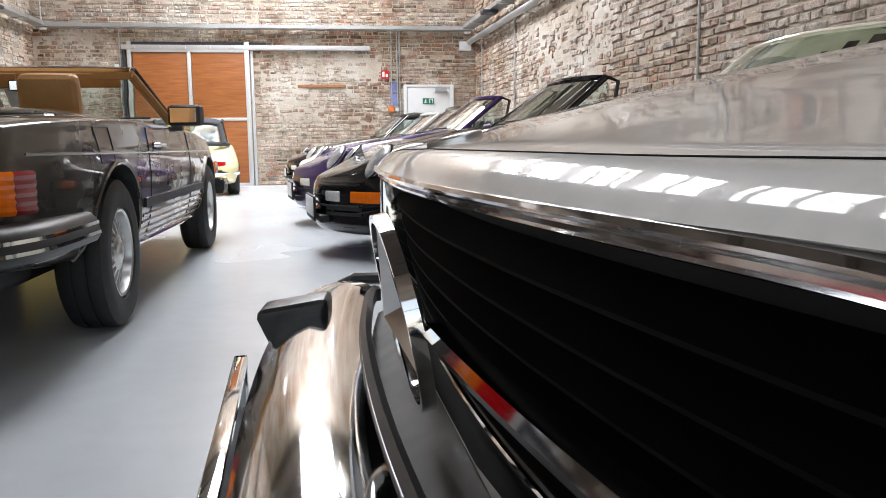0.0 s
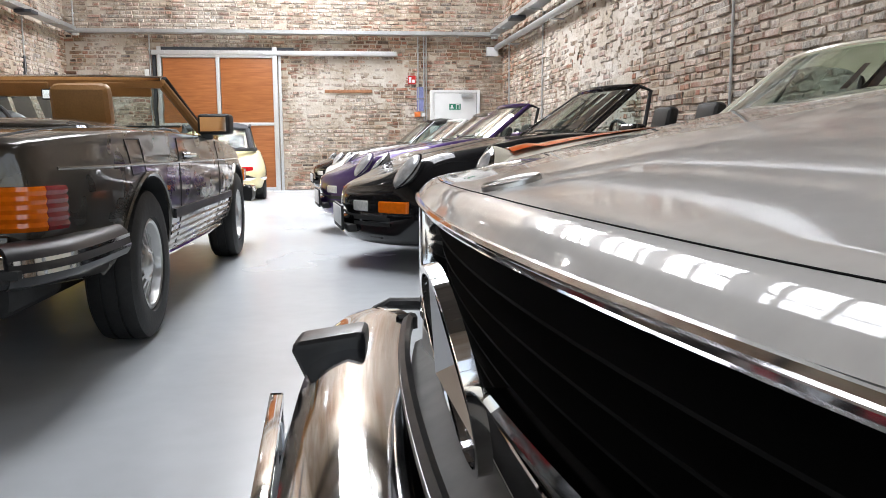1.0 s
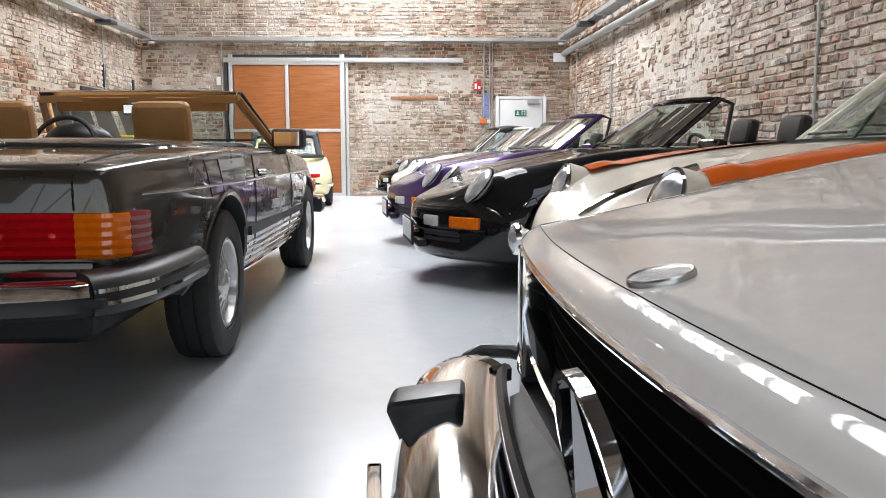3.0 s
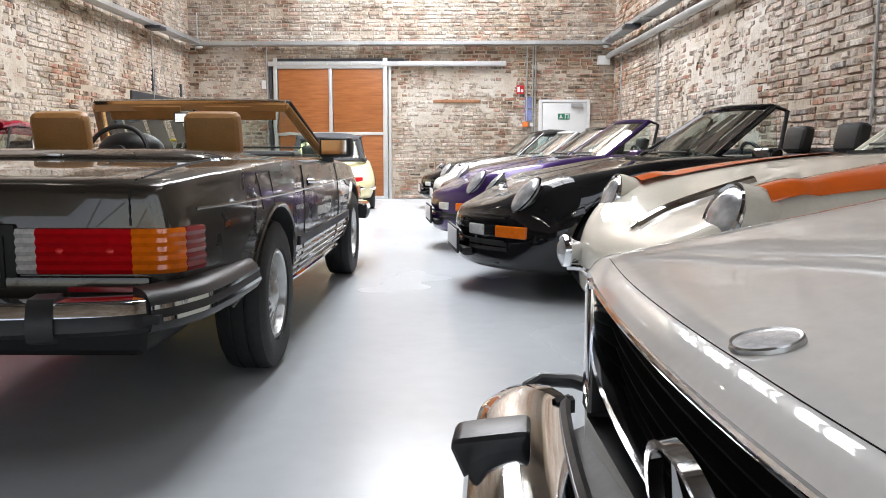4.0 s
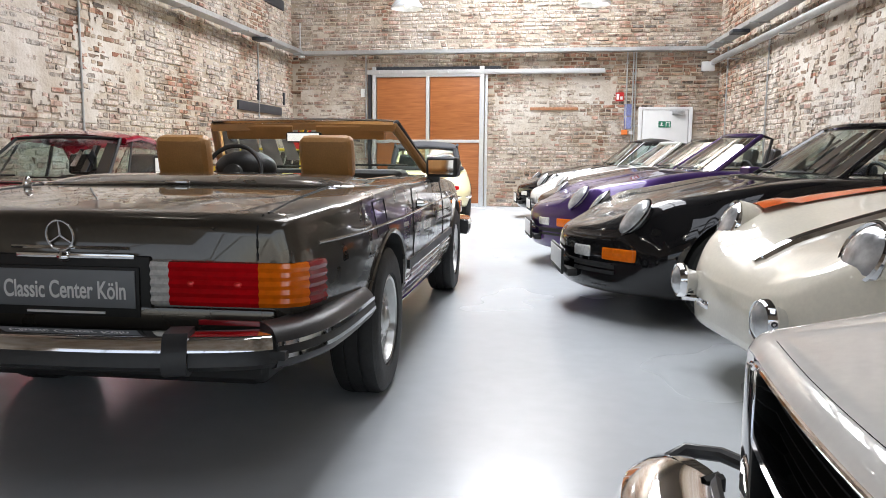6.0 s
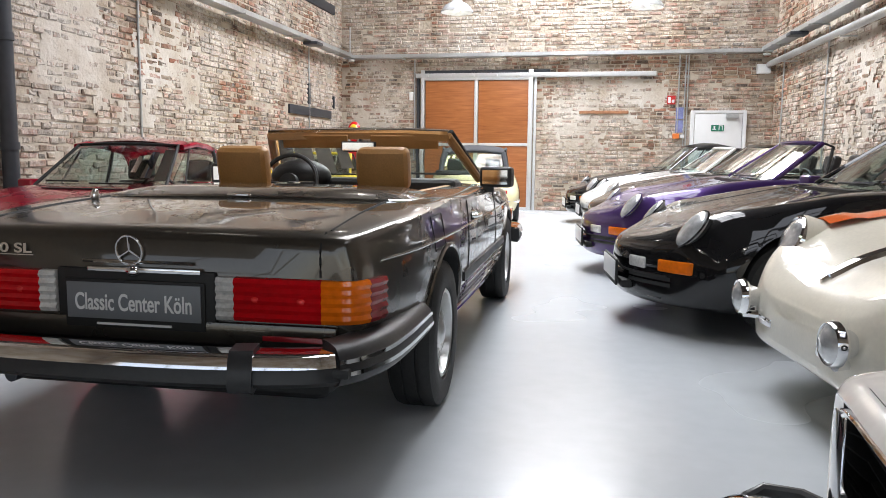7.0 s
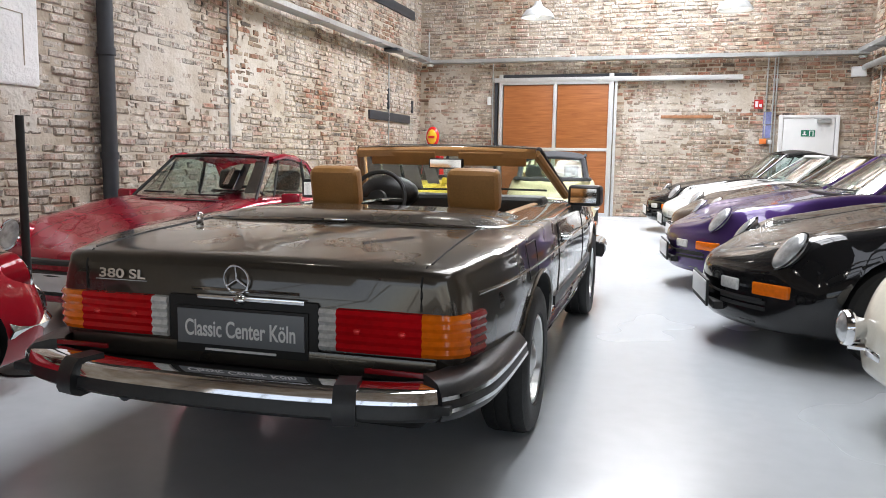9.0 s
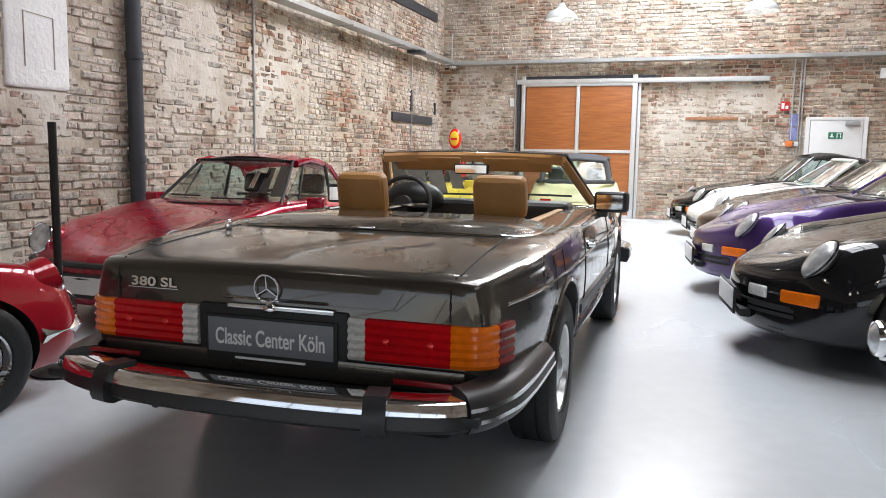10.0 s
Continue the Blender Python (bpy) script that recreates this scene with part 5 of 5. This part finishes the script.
for s in (1, -1):
    V, F = [], []
    n = 20
    for i in range(n + 1):
        y = -0.34 - 1.17 * i / n
        wd = 0.105 + 0.05 * i / n
        for t in range(7):
            x = (0.595 + wd * (t / 6 * 2 - 1)) * s
            V.append(tuple(sk.top(x, y, 0.012 if y < -0.5 else 0.028)))
    F = [(i * 7 + t, i * 7 + t + 1, (i + 1) * 7 + t + 1, (i + 1) * 7 + t) for i in range(n) for t in range(6)]
    part("orange_stripe", (V, F), M_ORANGE, ivory, "orange painted wing stripe")
    lamp_round(ivory, 0.47 * s, 0.06, 0.44, 0.075, -3 * s, 0, 0.09, "fog_lamp")
    part("fog_bracket", tube([(0.47 * s, 0.04, 0.36), (0.42 * s, -0.06, 0.36)], 0.018, 8), M_CHROME, ivory)
    part("horn_grille", moved(box(-0.07, 0.07, -0.02, 0.008, -0.02, 0.02, 0.01), Matrix.Translation(sk.end(0.3 * s, 0.36, 1))), M_CHROME, ivory)
part("lid_trim", sweep([sk.top(0, y, 0.006) for y in np.linspace(-0.13, -0.66, 20)], [(-0.03, -0.006), (0.03, -0.006), (0.022, 0.014), (0.006, 0.022), (-0.006, 0.022), (-0.022, 0.014)]), M_CHROME, ivory, "chrome lid centre trim")

sports_car("black open sports car with black seats and amber indicators", M_PBLACK, pose(1.57, -10.62, 0, 0, 0, 97.5), "sport", "open", "flush", M_BLACKLEATHER, ROW)
sports_car("purple metallic open sports car with amber indicators", M_PURPLE, pose(1.29, -8.38, 0, 0, 0, 97.5), "sport", "open", "flush", M_CLOTH, ROW)
sports_car("dark brown open sports car parked among others", M_BROWN, pose(1.31, -6.45, 0, 0, 0, 97.5), "sport", "open", "flush", M_CLOTH, ROW)
sports_car("white open sports car parked between dark ones", M_WHITE, pose(1.16, -4.6, 0, 0, 0, 97.5), "sport", "open", "flush", M_BLACKLEATHER, ROW)
sports_car("black sports car with closed soft top by the back wall", M_PBLACK, pose(0.87, -2.8, 0, 0, 0, 97.5), "sport", "soft", "flush", M_BLACKLEATHER, ROW)
sports_car("dark red metallic coupe with round headlights beside the roadster", M_RED, pose(-2.486, -11.934, 0, 0, 0, 179), "sport", "coupe", "bug", None, "", "fuchs", M_BLACKLEATHER, 0.90, True, M_BLACK)
sports_car("yellow open sports car standing behind the roadster", M_YELLOW, pose(-2.75, -6.6, 0, 0, 0, 180), "sport", "open", "bug", M_BLACKLEATHER, "", "fuchs", None, 0.9, False)
pale, ps = sports_car("pale yellow convertible with a closed grey soft top", M_PALEYELLOW, pose(-1.0, -0.75, 0, 0, 0, 8), "rounded", "soft", "upright", M_CLOTH, "", "disc", None, 0.93, False, name="vintage_convertible_car")
red356, rs = sports_car("red vintage car with chrome bumper overriders", M_RED2, pose(-2.2, -12.75, 0, 0, 0, -10), "rounded", "coupe", "upright", None, "", "disc", None, 0.84, False, name="vintage_coupe_car")


def vintage_bumper(car, sk, end, group=""):
    """A slim chrome blade with two hooped overriders; end: 1 the nose, -1 the tail."""
    b = new("front_bumper" if end > 0 else "rear_bumper")
    b.parent = car
    y0 = sk.end(0, 0.42, end).y
    pts = spline([(-0.80 * end, y0 - 0.42 * end, 0.40), (-0.66 * end, y0 - 0.10 * end, 0.40), (-0.35 * end, y0 + 0.04 * end, 0.40), (0, y0 + 0.07 * end, 0.40), (0.35 * end, y0 + 0.04 * end, 0.40), (0.66 * end, y0 - 0.10 * end, 0.40), (0.80 * end, y0 - 0.42 * end, 0.40)], 6)
    part("bumper_blade", sweep(pts, [(-0.012, -0.045), (0.0, -0.05), (-0.03, 0.0), (0.0, 0.05), (-0.012, 0.045), (-0.04, 0.0)]), M_CHROME, b, "slim chrome bumper blade")
    for s in (1, -1):
        part("overrider", tube(spline([(0.36 * s, y0 + 0.03 * end, 0.33), (0.36 * s, y0 + 0.10 * end, 0.38), (0.36 * s, y0 + 0.10 * end, 0.47), (0.36 * s, y0 + 0.06 * end, 0.53), (0.36 * s, y0 + 0.0 * end, 0.55)], 4), 0.020, 10, (1, 0, 0)), M_CHROME, b, "chrome hooped overrider")
    part("overrider_bar", tube([(-0.36, y0 + 0.09 * end, 0.49), (0.36, y0 + 0.09 * end, 0.49)], 0.012, 8), M_CHROME, b)


vintage_bumper(red356, rs, 1)
vintage_bumper(pale, ps, -1)

# ---- the light grey grand tourer close by (origin: nose on the floor, body towards -y) ----
def grey_tourer():
    car = empty("tourer_car", "light beige grey classic car with dark grille and chrome bumper", "car", ROW)
    st = [(-0.012, 0.74, 0.42, 0.56, 0.68, 0.722, 0.724), (-0.026, 0.78, 0.40, 0.56, 0.70, 0.735, 0.740), (-0.05, 0.81, 0.38, 0.57, 0.71, 0.745, 0.753), (-0.12, 0.835, 0.35, 0.58, 0.715, 0.758, 0.769), (-0.4, 0.86, 0.30, 0.58, 0.72, 0.812, 0.834), (-0.8, 0.88, 0.27, 0.58, 0.72, 0.88, 0.905), (-1.4, 0.88, 0.25, 0.58, 0.72, 0.945, 0.975),
          (-2.0, 0.88, 0.25, 0.58, 0.72, 0.955, 0.985), (-2.7, 0.88, 0.25, 0.58, 0.72, 0.93, 0.95), (-3.2, 0.84, 0.3, 0.56, 0.66, 0.85, 0.86), (-3.4, 0.76, 0.36, 0.54, 0.5, 0.74, 0.76)]

    def bow(x):
        return -0.13 * x * x

    geo = loft(st, 6, 6)
    geo = [(x, y + bow(min(abs(x), 0.75)) * max(0.0, min(1.0, (y + 1.0) / 0.8)), z) for x, y, z in geo[0]], geo[1]
    skin = Skin(geo)
    ax = (-0.85, -2.65)
    # the grille mouth follows the bow of the nose and leans back at its foot
    mouth = sweep([(x, bow(x), 0) for x in np.linspace(-0.69, 0.69, 21)], [(-0.18, 0.47), (0.2, 0.47), (0.2, 0.714), (-0.18, 0.714)])
    body = new("body", cut_out(geo, arches(ax, 0.365, 0.6, 0.315) + [mouth, box(-0.62, 0.62, -2.9, -1.95, 0.6, 1.3, 0.04)], M_SILVER, M_BLACK))
    body.parent = car
    for y in ax:
        for s in (1, -1):
            add_wheel(car, 0.73 * s, y, 0.315, 0.19, s, "disc")
    g = new("grille")
    g.parent = car
    loop = [(x, bow(x) - 0.016, 0.714 - 0.035 * (abs(x) / 0.69) ** 20) for x in np.linspace(-0.69, 0.69, 71)]
    low = [(x, bow(x) - 0.085, 0.478) for x in np.linspace(0.68, -0.68, 25)]
    side_r, side_l = [Vector((0.705, bow(0.7) - 0.03, 0.62)), Vector((0.705, bow(0.7) - 0.06, 0.53))], [Vector((-0.705, bow(0.7) - 0.06, 0.53)), Vector((-0.705, bow(0.7) - 0.03, 0.62))]
    part("grille_surround", tube([Vector(p) for p in loop] + side_r + [Vector(p) for p in low] + side_l, 0.0045, 10, (0, 0.2, 1), True), M_CHROME, g, "chrome grille surround")
    part("grille_lip", sweep([(x, y + 0.004, z + 0.008) for x, y, z in loop[-3:2:-1]], [(-0.010, -0.003), (0.005, -0.003), (0.006, -0.001), (0.004, 0.002), (-0.010, 0.002)]), M_CHROME, g, "chrome grille lip")
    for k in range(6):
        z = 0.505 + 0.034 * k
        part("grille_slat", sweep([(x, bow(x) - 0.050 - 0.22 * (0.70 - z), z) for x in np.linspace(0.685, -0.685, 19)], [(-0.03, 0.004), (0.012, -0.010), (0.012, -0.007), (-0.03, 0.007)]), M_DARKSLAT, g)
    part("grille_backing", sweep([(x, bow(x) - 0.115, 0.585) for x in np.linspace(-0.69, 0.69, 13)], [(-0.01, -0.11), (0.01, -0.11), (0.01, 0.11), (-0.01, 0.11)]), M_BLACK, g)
    for s in (1, -1):
        part("grille_bar", sweep([(x * s, bow(x) - 0.028, 0.588) for x in np.linspace(0.09, 0.69, 13)], [(-0.012, -0.007), (0.010, -0.009), (0.014, 0.0), (0.010, 0.009), (-0.012, 0.007)]), M_CHROME, g, "chrome cross bar")
        part("grille_side", box(min(0.655 * s, 0.70 * s), max(0.655 * s, 0.70 * s), bow(0.7) - 0.10, bow(0.7) - 0.006, 0.485, 0.70, 0.006), M_CHROME, g, "chrome grille end plate")
    em = new("grille_emblem")
    em.parent = car
    em.matrix_basis = pose(0, -0.010, 0.588, -12)
    part("emblem_ring", sweep([(0.098 * math.cos(a), 0, 0.098 * math.sin(a)) for a in np.linspace(0, 2 * math.pi, 36, endpoint=False)], [(-0.004, -0.007), (0.004, -0.007), (0.004, 0.007), (-0.004, 0.007)], (0, 1, 0), True), M_CHROME, em, "chrome emblem ring")
    sp = []
    for a in (math.pi / 2, math.pi / 2 + 2.094, math.pi / 2 - 2.094):
        c, s_ = math.cos(a), math.sin(a)
        V = [(-0.016 * s_, 0, 0.016 * c), (0, 0.018, 0), (0.016 * s_, 0, -0.016 * c), (0.097 * c, 0.004, 0.097 * s_), (0, -0.008, 0)]
        sp.append((V, [(0, 1, 3), (1, 2, 3), (2, 4, 3), (4, 0, 3), (0, 4, 2, 1)]))
    part("emblem_spokes", join(*sp), M_CHROME, em)
    # bonnet gap and badge
    edge = [skin.top(x, bow(x) - 0.043, 0.0002) for x in np.linspace(-0.64, 0.64, 61)]
    seam(edge, car, 0.0006, M_DARKSLAT)
    bd = new("bonnet_badge")
    bd.parent = car
    gy = (skin.top(0, -0.08).z - skin.top(0, -0.14).z) / 0.06
    bd.matrix_basis = pose(0.04, -0.075, skin.top(0.04, -0.075).z + 0.002, math.degrees(math.atan(gy)))
    part("badge_rim", lathe([(0.026, 0.002), (0.0285, 0.0035), (0.030, 0.002), (0.0305, -0.004)], 32), M_ALU, bd)
    part("badge_disc", lathe([(0.027, -0.004), (0.0265, 0.002), (0.014, 0.003), (0.001, 0.003)], 28), M_BADGE, bd, "silver enamel badge disc")
    # bumper with rubber-topped overriders
    path = spline([(-0.90, -0.05, 0), (-0.87, 0.0, 0), (-0.75, 0.035, 0), (-0.4, 0.075, 0), (0, 0.09, 0), (0.4, 0.075, 0), (0.75, 0.035, 0), (0.87, 0.0, 0), (0.90, -0.05, 0)], 8)[::-1]
    bump = new("front_bumper")
    bump.parent = car
    bump.matrix_basis = pose(0, 0.024, 0)
    blade = [(-0.105, 0.458), (-0.075, 0.466), (-0.02, 0.470), (0.02, 0.460), (0.048, 0.442), (0.056, 0.420), (0.046, 0.385), (0.02, 0.355), (0.01, 0.36), (0.034, 0.39), (0.044, 0.42), (0.02, 0.445), (-0.105, 0.449)]
    part("bumper_blade", sweep(path, blade), M_CHROME, bump, "chrome bumper blade")
    part("bumper_seal", sweep(path, [(-0.118, 0.44), (-0.10, 0.44), (-0.10, 0.464), (-0.109, 0.470), (-0.118, 0.464)]), M_TRIMBLACK, bump, "black rubber bumper seal")
    for s in (1, -1):
        part("bumper_end_cap", tube([(0.83 * s, -0.17, 0.466), (0.89 * s, -0.12, 0.470), (0.912 * s, -0.06, 0.468), (0.903 * s, -0.03, 0.455), (0.885 * s, -0.01, 0.43)], 0.014, 10), M_TRIMBLACK, bump, "black rubber bumper end")
        o = new("overrider")
        o.parent = bump
        o.matrix_basis = pose(0.59 * s, 0.045, 0.432, 0, 0, -8 * s)
        rubber = box(-0.046, 0.046, -0.035, 0.088, -0.062, 0.062, 0.016, 3)
        # the foot tapers back to the blade, the top falls forwards
        rubber = [(x * (1.0 - 0.22 * max(0.0, (0.02 - z) / 0.08)), y - 0.50 * max(0.0, 0.02 - z) * (1.0 if y > 0.02 else 0.0), z - (0.16 * (y - 0.0) if z > 0 else 0.0)) for x, y, z in rubber[0]], rubber[1]
        part("overrider_rubber", rubber, M_TRIMBLACK, o, "black rubber overrider")
    part("bumper_lamp", box(-0.62, -0.50, 0.075, 0.085, 0.36, 0.41, 0.004), M_AMBER, bump)
    part("valance", sweep([(x, bow(x) - 0.02, 0.0) for x in np.linspace(0.74, -0.74, 25)], [(-0.14, 0.38), (0.02, 0.40), (0.025, 0.425), (-0.02, 0.448), (-0.07, 0.468), (-0.14, 0.470)]), simple("scuffed_grey_rubber", (0.11, 0.106, 0.098), 0.5, 0, 0, 0.45, 14, 0.04), car, "scuffed grey rubber bumper pad")
    part("valance_edge", sweep([(x, bow(x) - 0.02, 0.0) for x in np.linspace(0.70, -0.70, 25)], [(-0.13, 0.466), (-0.075, 0.466), (-0.07, 0.474), (-0.08, 0.482), (-0.13, 0.484)]), M_SILVER, car)
    f = new("plate_frame")
    f.parent = car
    f.matrix_basis = pose(0, 0.179, 0.36)
    part("frame_bar", join(box(-0.42, 0.42, -0.010, 0.010, 0.068, 0.082, 0.003), box(-0.42, 0.42, -0.010, 0.010, -0.082, -0.068, 0.003), box(-0.42, -0.405, -0.010, 0.010, -0.082, 0.082, 0.003), box(0.405, 0.42, -0.010, 0.010, -0.082, 0.082, 0.003)), M_CHROME, f, "bright plate frame")
    part("frame_back", box(-0.405, 0.405, -0.006, 0.002, -0.07, 0.07), M_PLATEWHITE, f)
    for x in (-0.3, -0.12, 0.12, 0.3):
        part("frame_bolt", tube([(x, -0.06, 0.03), (x, -0.008, 0.03)], 0.010, 8), M_DARKSTEEL, f)
    for s in (1, -1):
        lamp_round(car, 0.775 * s, -0.14, 0.60, 0.075, -8 * s, 6, 0.1)
        lamp_round(car, 0.775 * s, -0.13, 0.475, 0.045, -8 * s, 0, 0.06, "front_indicator", M_LENS)
    windscreen(car, 0.68, -1.75, 0.96, 0.56, -2.1, 1.29, 0.12, M_CHROME, 0.018)
    part("roof", box(-0.58, 0.58, -2.8, -2.05, 1.25, 1.33, 0.04, 3), M_SILVER, car)
    for s in (1, -1):
        part("roof_pillar", tube([(0.56 * s, -2.75, 1.28), (0.62 * s, -2.95, 0.90)], 0.03, 8), M_SILVER, car)
        seat(car, 0.34 * s, -2.65, 0.68, M_BLACKLEATHER, False)
    car.matrix_basis = pose(1.79, -15.43, 0, 0, 0, 93.5)
    return car


grey_tourer()


# ---- small things ----
thing("rope_post", join(tube([(0, 0, 0.02), (0, 0, 1.36)], 0.022, 12), lathe([(0.16, 0.0), (0.16, 0.012), (0.03, 0.03), (0.02, 0.05)], 24)), M_BLACK, "slim black barrier post standing between the red cars", "post").location = (-1.945, -12.75, 0)


def petrol_globe():
    p = empty("petrol_pump", "old petrol pump with a red and yellow globe", "petrol pump")
    p.location = (-3.15, -2.0, 0)
    part("pump_body", box(-0.2, 0.2, -0.15, 0.15, 0, 1.30, 0.04, 3), M_SHELLRED, p)
    part("globe", ellipsoid(0, 0, 1.53, 0.13, 0.06, 0.19), M_SHELLRED, p, "red globe")
    part("globe_face", ellipsoid(0, -0.035, 1.53, 0.095, 0.04, 0.14), M_SHELLYEL, p, "yellow globe face")
    part("globe_bars", box(-0.06, 0.06, -0.08, -0.07, 1.50, 1.545), M_SHELLRED, p)


petrol_globe()

# ---- the walls' bricks ----
def brick_shape(rng, l, h, d=0.034):
    """One worn brick facing +y locally, as 8 jittered corners with a chamfered face."""
    j = 0.008
    V = []
    for y, inset in ((0, 0.0), (d * 0.7, 0.0), (d, 0.011)):
        for sx, sz in ((0, 0), (1, 0), (1, 1), (0, 1)):
            V.append((sx * l + (inset if sx == 0 else -inset) + rng.uniform(-j, j), y + rng.uniform(-j, j) * 0.6, sz * h + (inset if sz == 0 else -inset) + rng.uniform(-j, j) * 0.7))
    F = []
    for a in (0, 4):
        for i in range(4):
            k = (i + 1) % 4
            F.append((a + i, a + k, a + 4 + k, a + 4 + i))
    F.append((8, 9, 10, 11))
    return V, F


def brick_wall(wall, length, height, to_world, holes, seed, near, label):
    """Courses of stretchers and headers; the nearest are single bricks, the others one joined mesh."""
    rng = random.Random(seed)
    shapes = {True: [], False: []}
    for long in (True, False):
        for i in range(8):
            me = mesh_of("brick", brick_shape(rng, 0.232 if long else 0.112, 0.064), M_BRICK, 20)
            shapes[long].append(me)
    V, F, single = [], [], 0
    row, z = 0, 0.005
    while z < height - 0.06:
        u = -rng.uniform(0.0, 0.12)
        long_row = row % 2 == 0
        while u < length - 0.12:
            long = long_row if rng.random() < 0.85 else not long_row
            l = 0.245 if long else 0.125
            uc, zc = u + l / 2, z + 0.035
            gone = any(a - l * 0.4 < uc < b + l * 0.4 and c - 0.02 < zc < d + 0.02 for a, b, c, d in holes) or rng.random() < 0.012
            if not gone:
                depth = rng.gauss(0, 0.0075)
                m = to_world @ pose(u + 0.006, depth, z + rng.gauss(0, 0.005), 0, rng.gauss(0, 0.8), rng.gauss(0, 1.2))
                if near[0] < uc < near[1] and near[2] < zc < near[3] and single < 290:
                    ob = new("brick", rng.choice(shapes[long]))
                    ob.parent = wall
                    ob.matrix_basis = m
                    single += 1
                else:
                    v, f = brick_shape(rng, l - 0.013, 0.064)
                    k = len(V)
                    V += [tuple(m @ Vector(p)) for p in v]
                    F += [tuple(i + k for i in q) for q in f]
            u += l + 0.002
        z += 0.0775
        row += 1
    rest = part("brickwork", (V, F), M_BRICK, wall, label, 20)
    tagged(rest, kind="stuff")


HALL = {o.name: o for o in scene.objects}
# outward faces of the bricks look into the hall
brick_wall(HALL["wall_back"], XR0 - XL, 5.6, Matrix.Translation((XR0, 0.0325, 0)) @ Matrix.Rotation(math.pi, 4, "Z"),
           [(XR0 - 0.02, XR0 + 2.36, 0, 2.80), (XR0 - 4.12, XR0 - 3.14, 0, 2.02), (XR0 - 1.92, XR0 - 0.95, 1.97, 2.03)], 3, (XR0 - 2.8, XR0 - 0.2, 0.3, 1.9), "old yellow and red bricks with pale joints")
brick_wall(HALL["wall_left"], 13.0, 5.6, Matrix.Translation((XL - 0.0325, 0.0, 0)) @ Matrix.Rotation(-math.pi / 2, 4, "Z"),
           [(10.5, 11.08, 1.75, 3.28), (0.75, 2.9, 1.83, 1.99)], 4, (8.0, 10.4, 1.0, 2.6), "old bricks with worn whitewash")
ra = math.atan2(XR1 - XR0, 20.0)
brick_wall(HALL["wall_right"], 14.5, 5.0, Matrix.Translation((right_x(-14.5) + 0.0325, -14.5, 0)) @ Matrix.Rotation(math.pi / 2 + ra, 4, "Z"),
           [], 5, (4.0, 6.6, 1.2, 2.6), "old bricks with pale plaster remains")
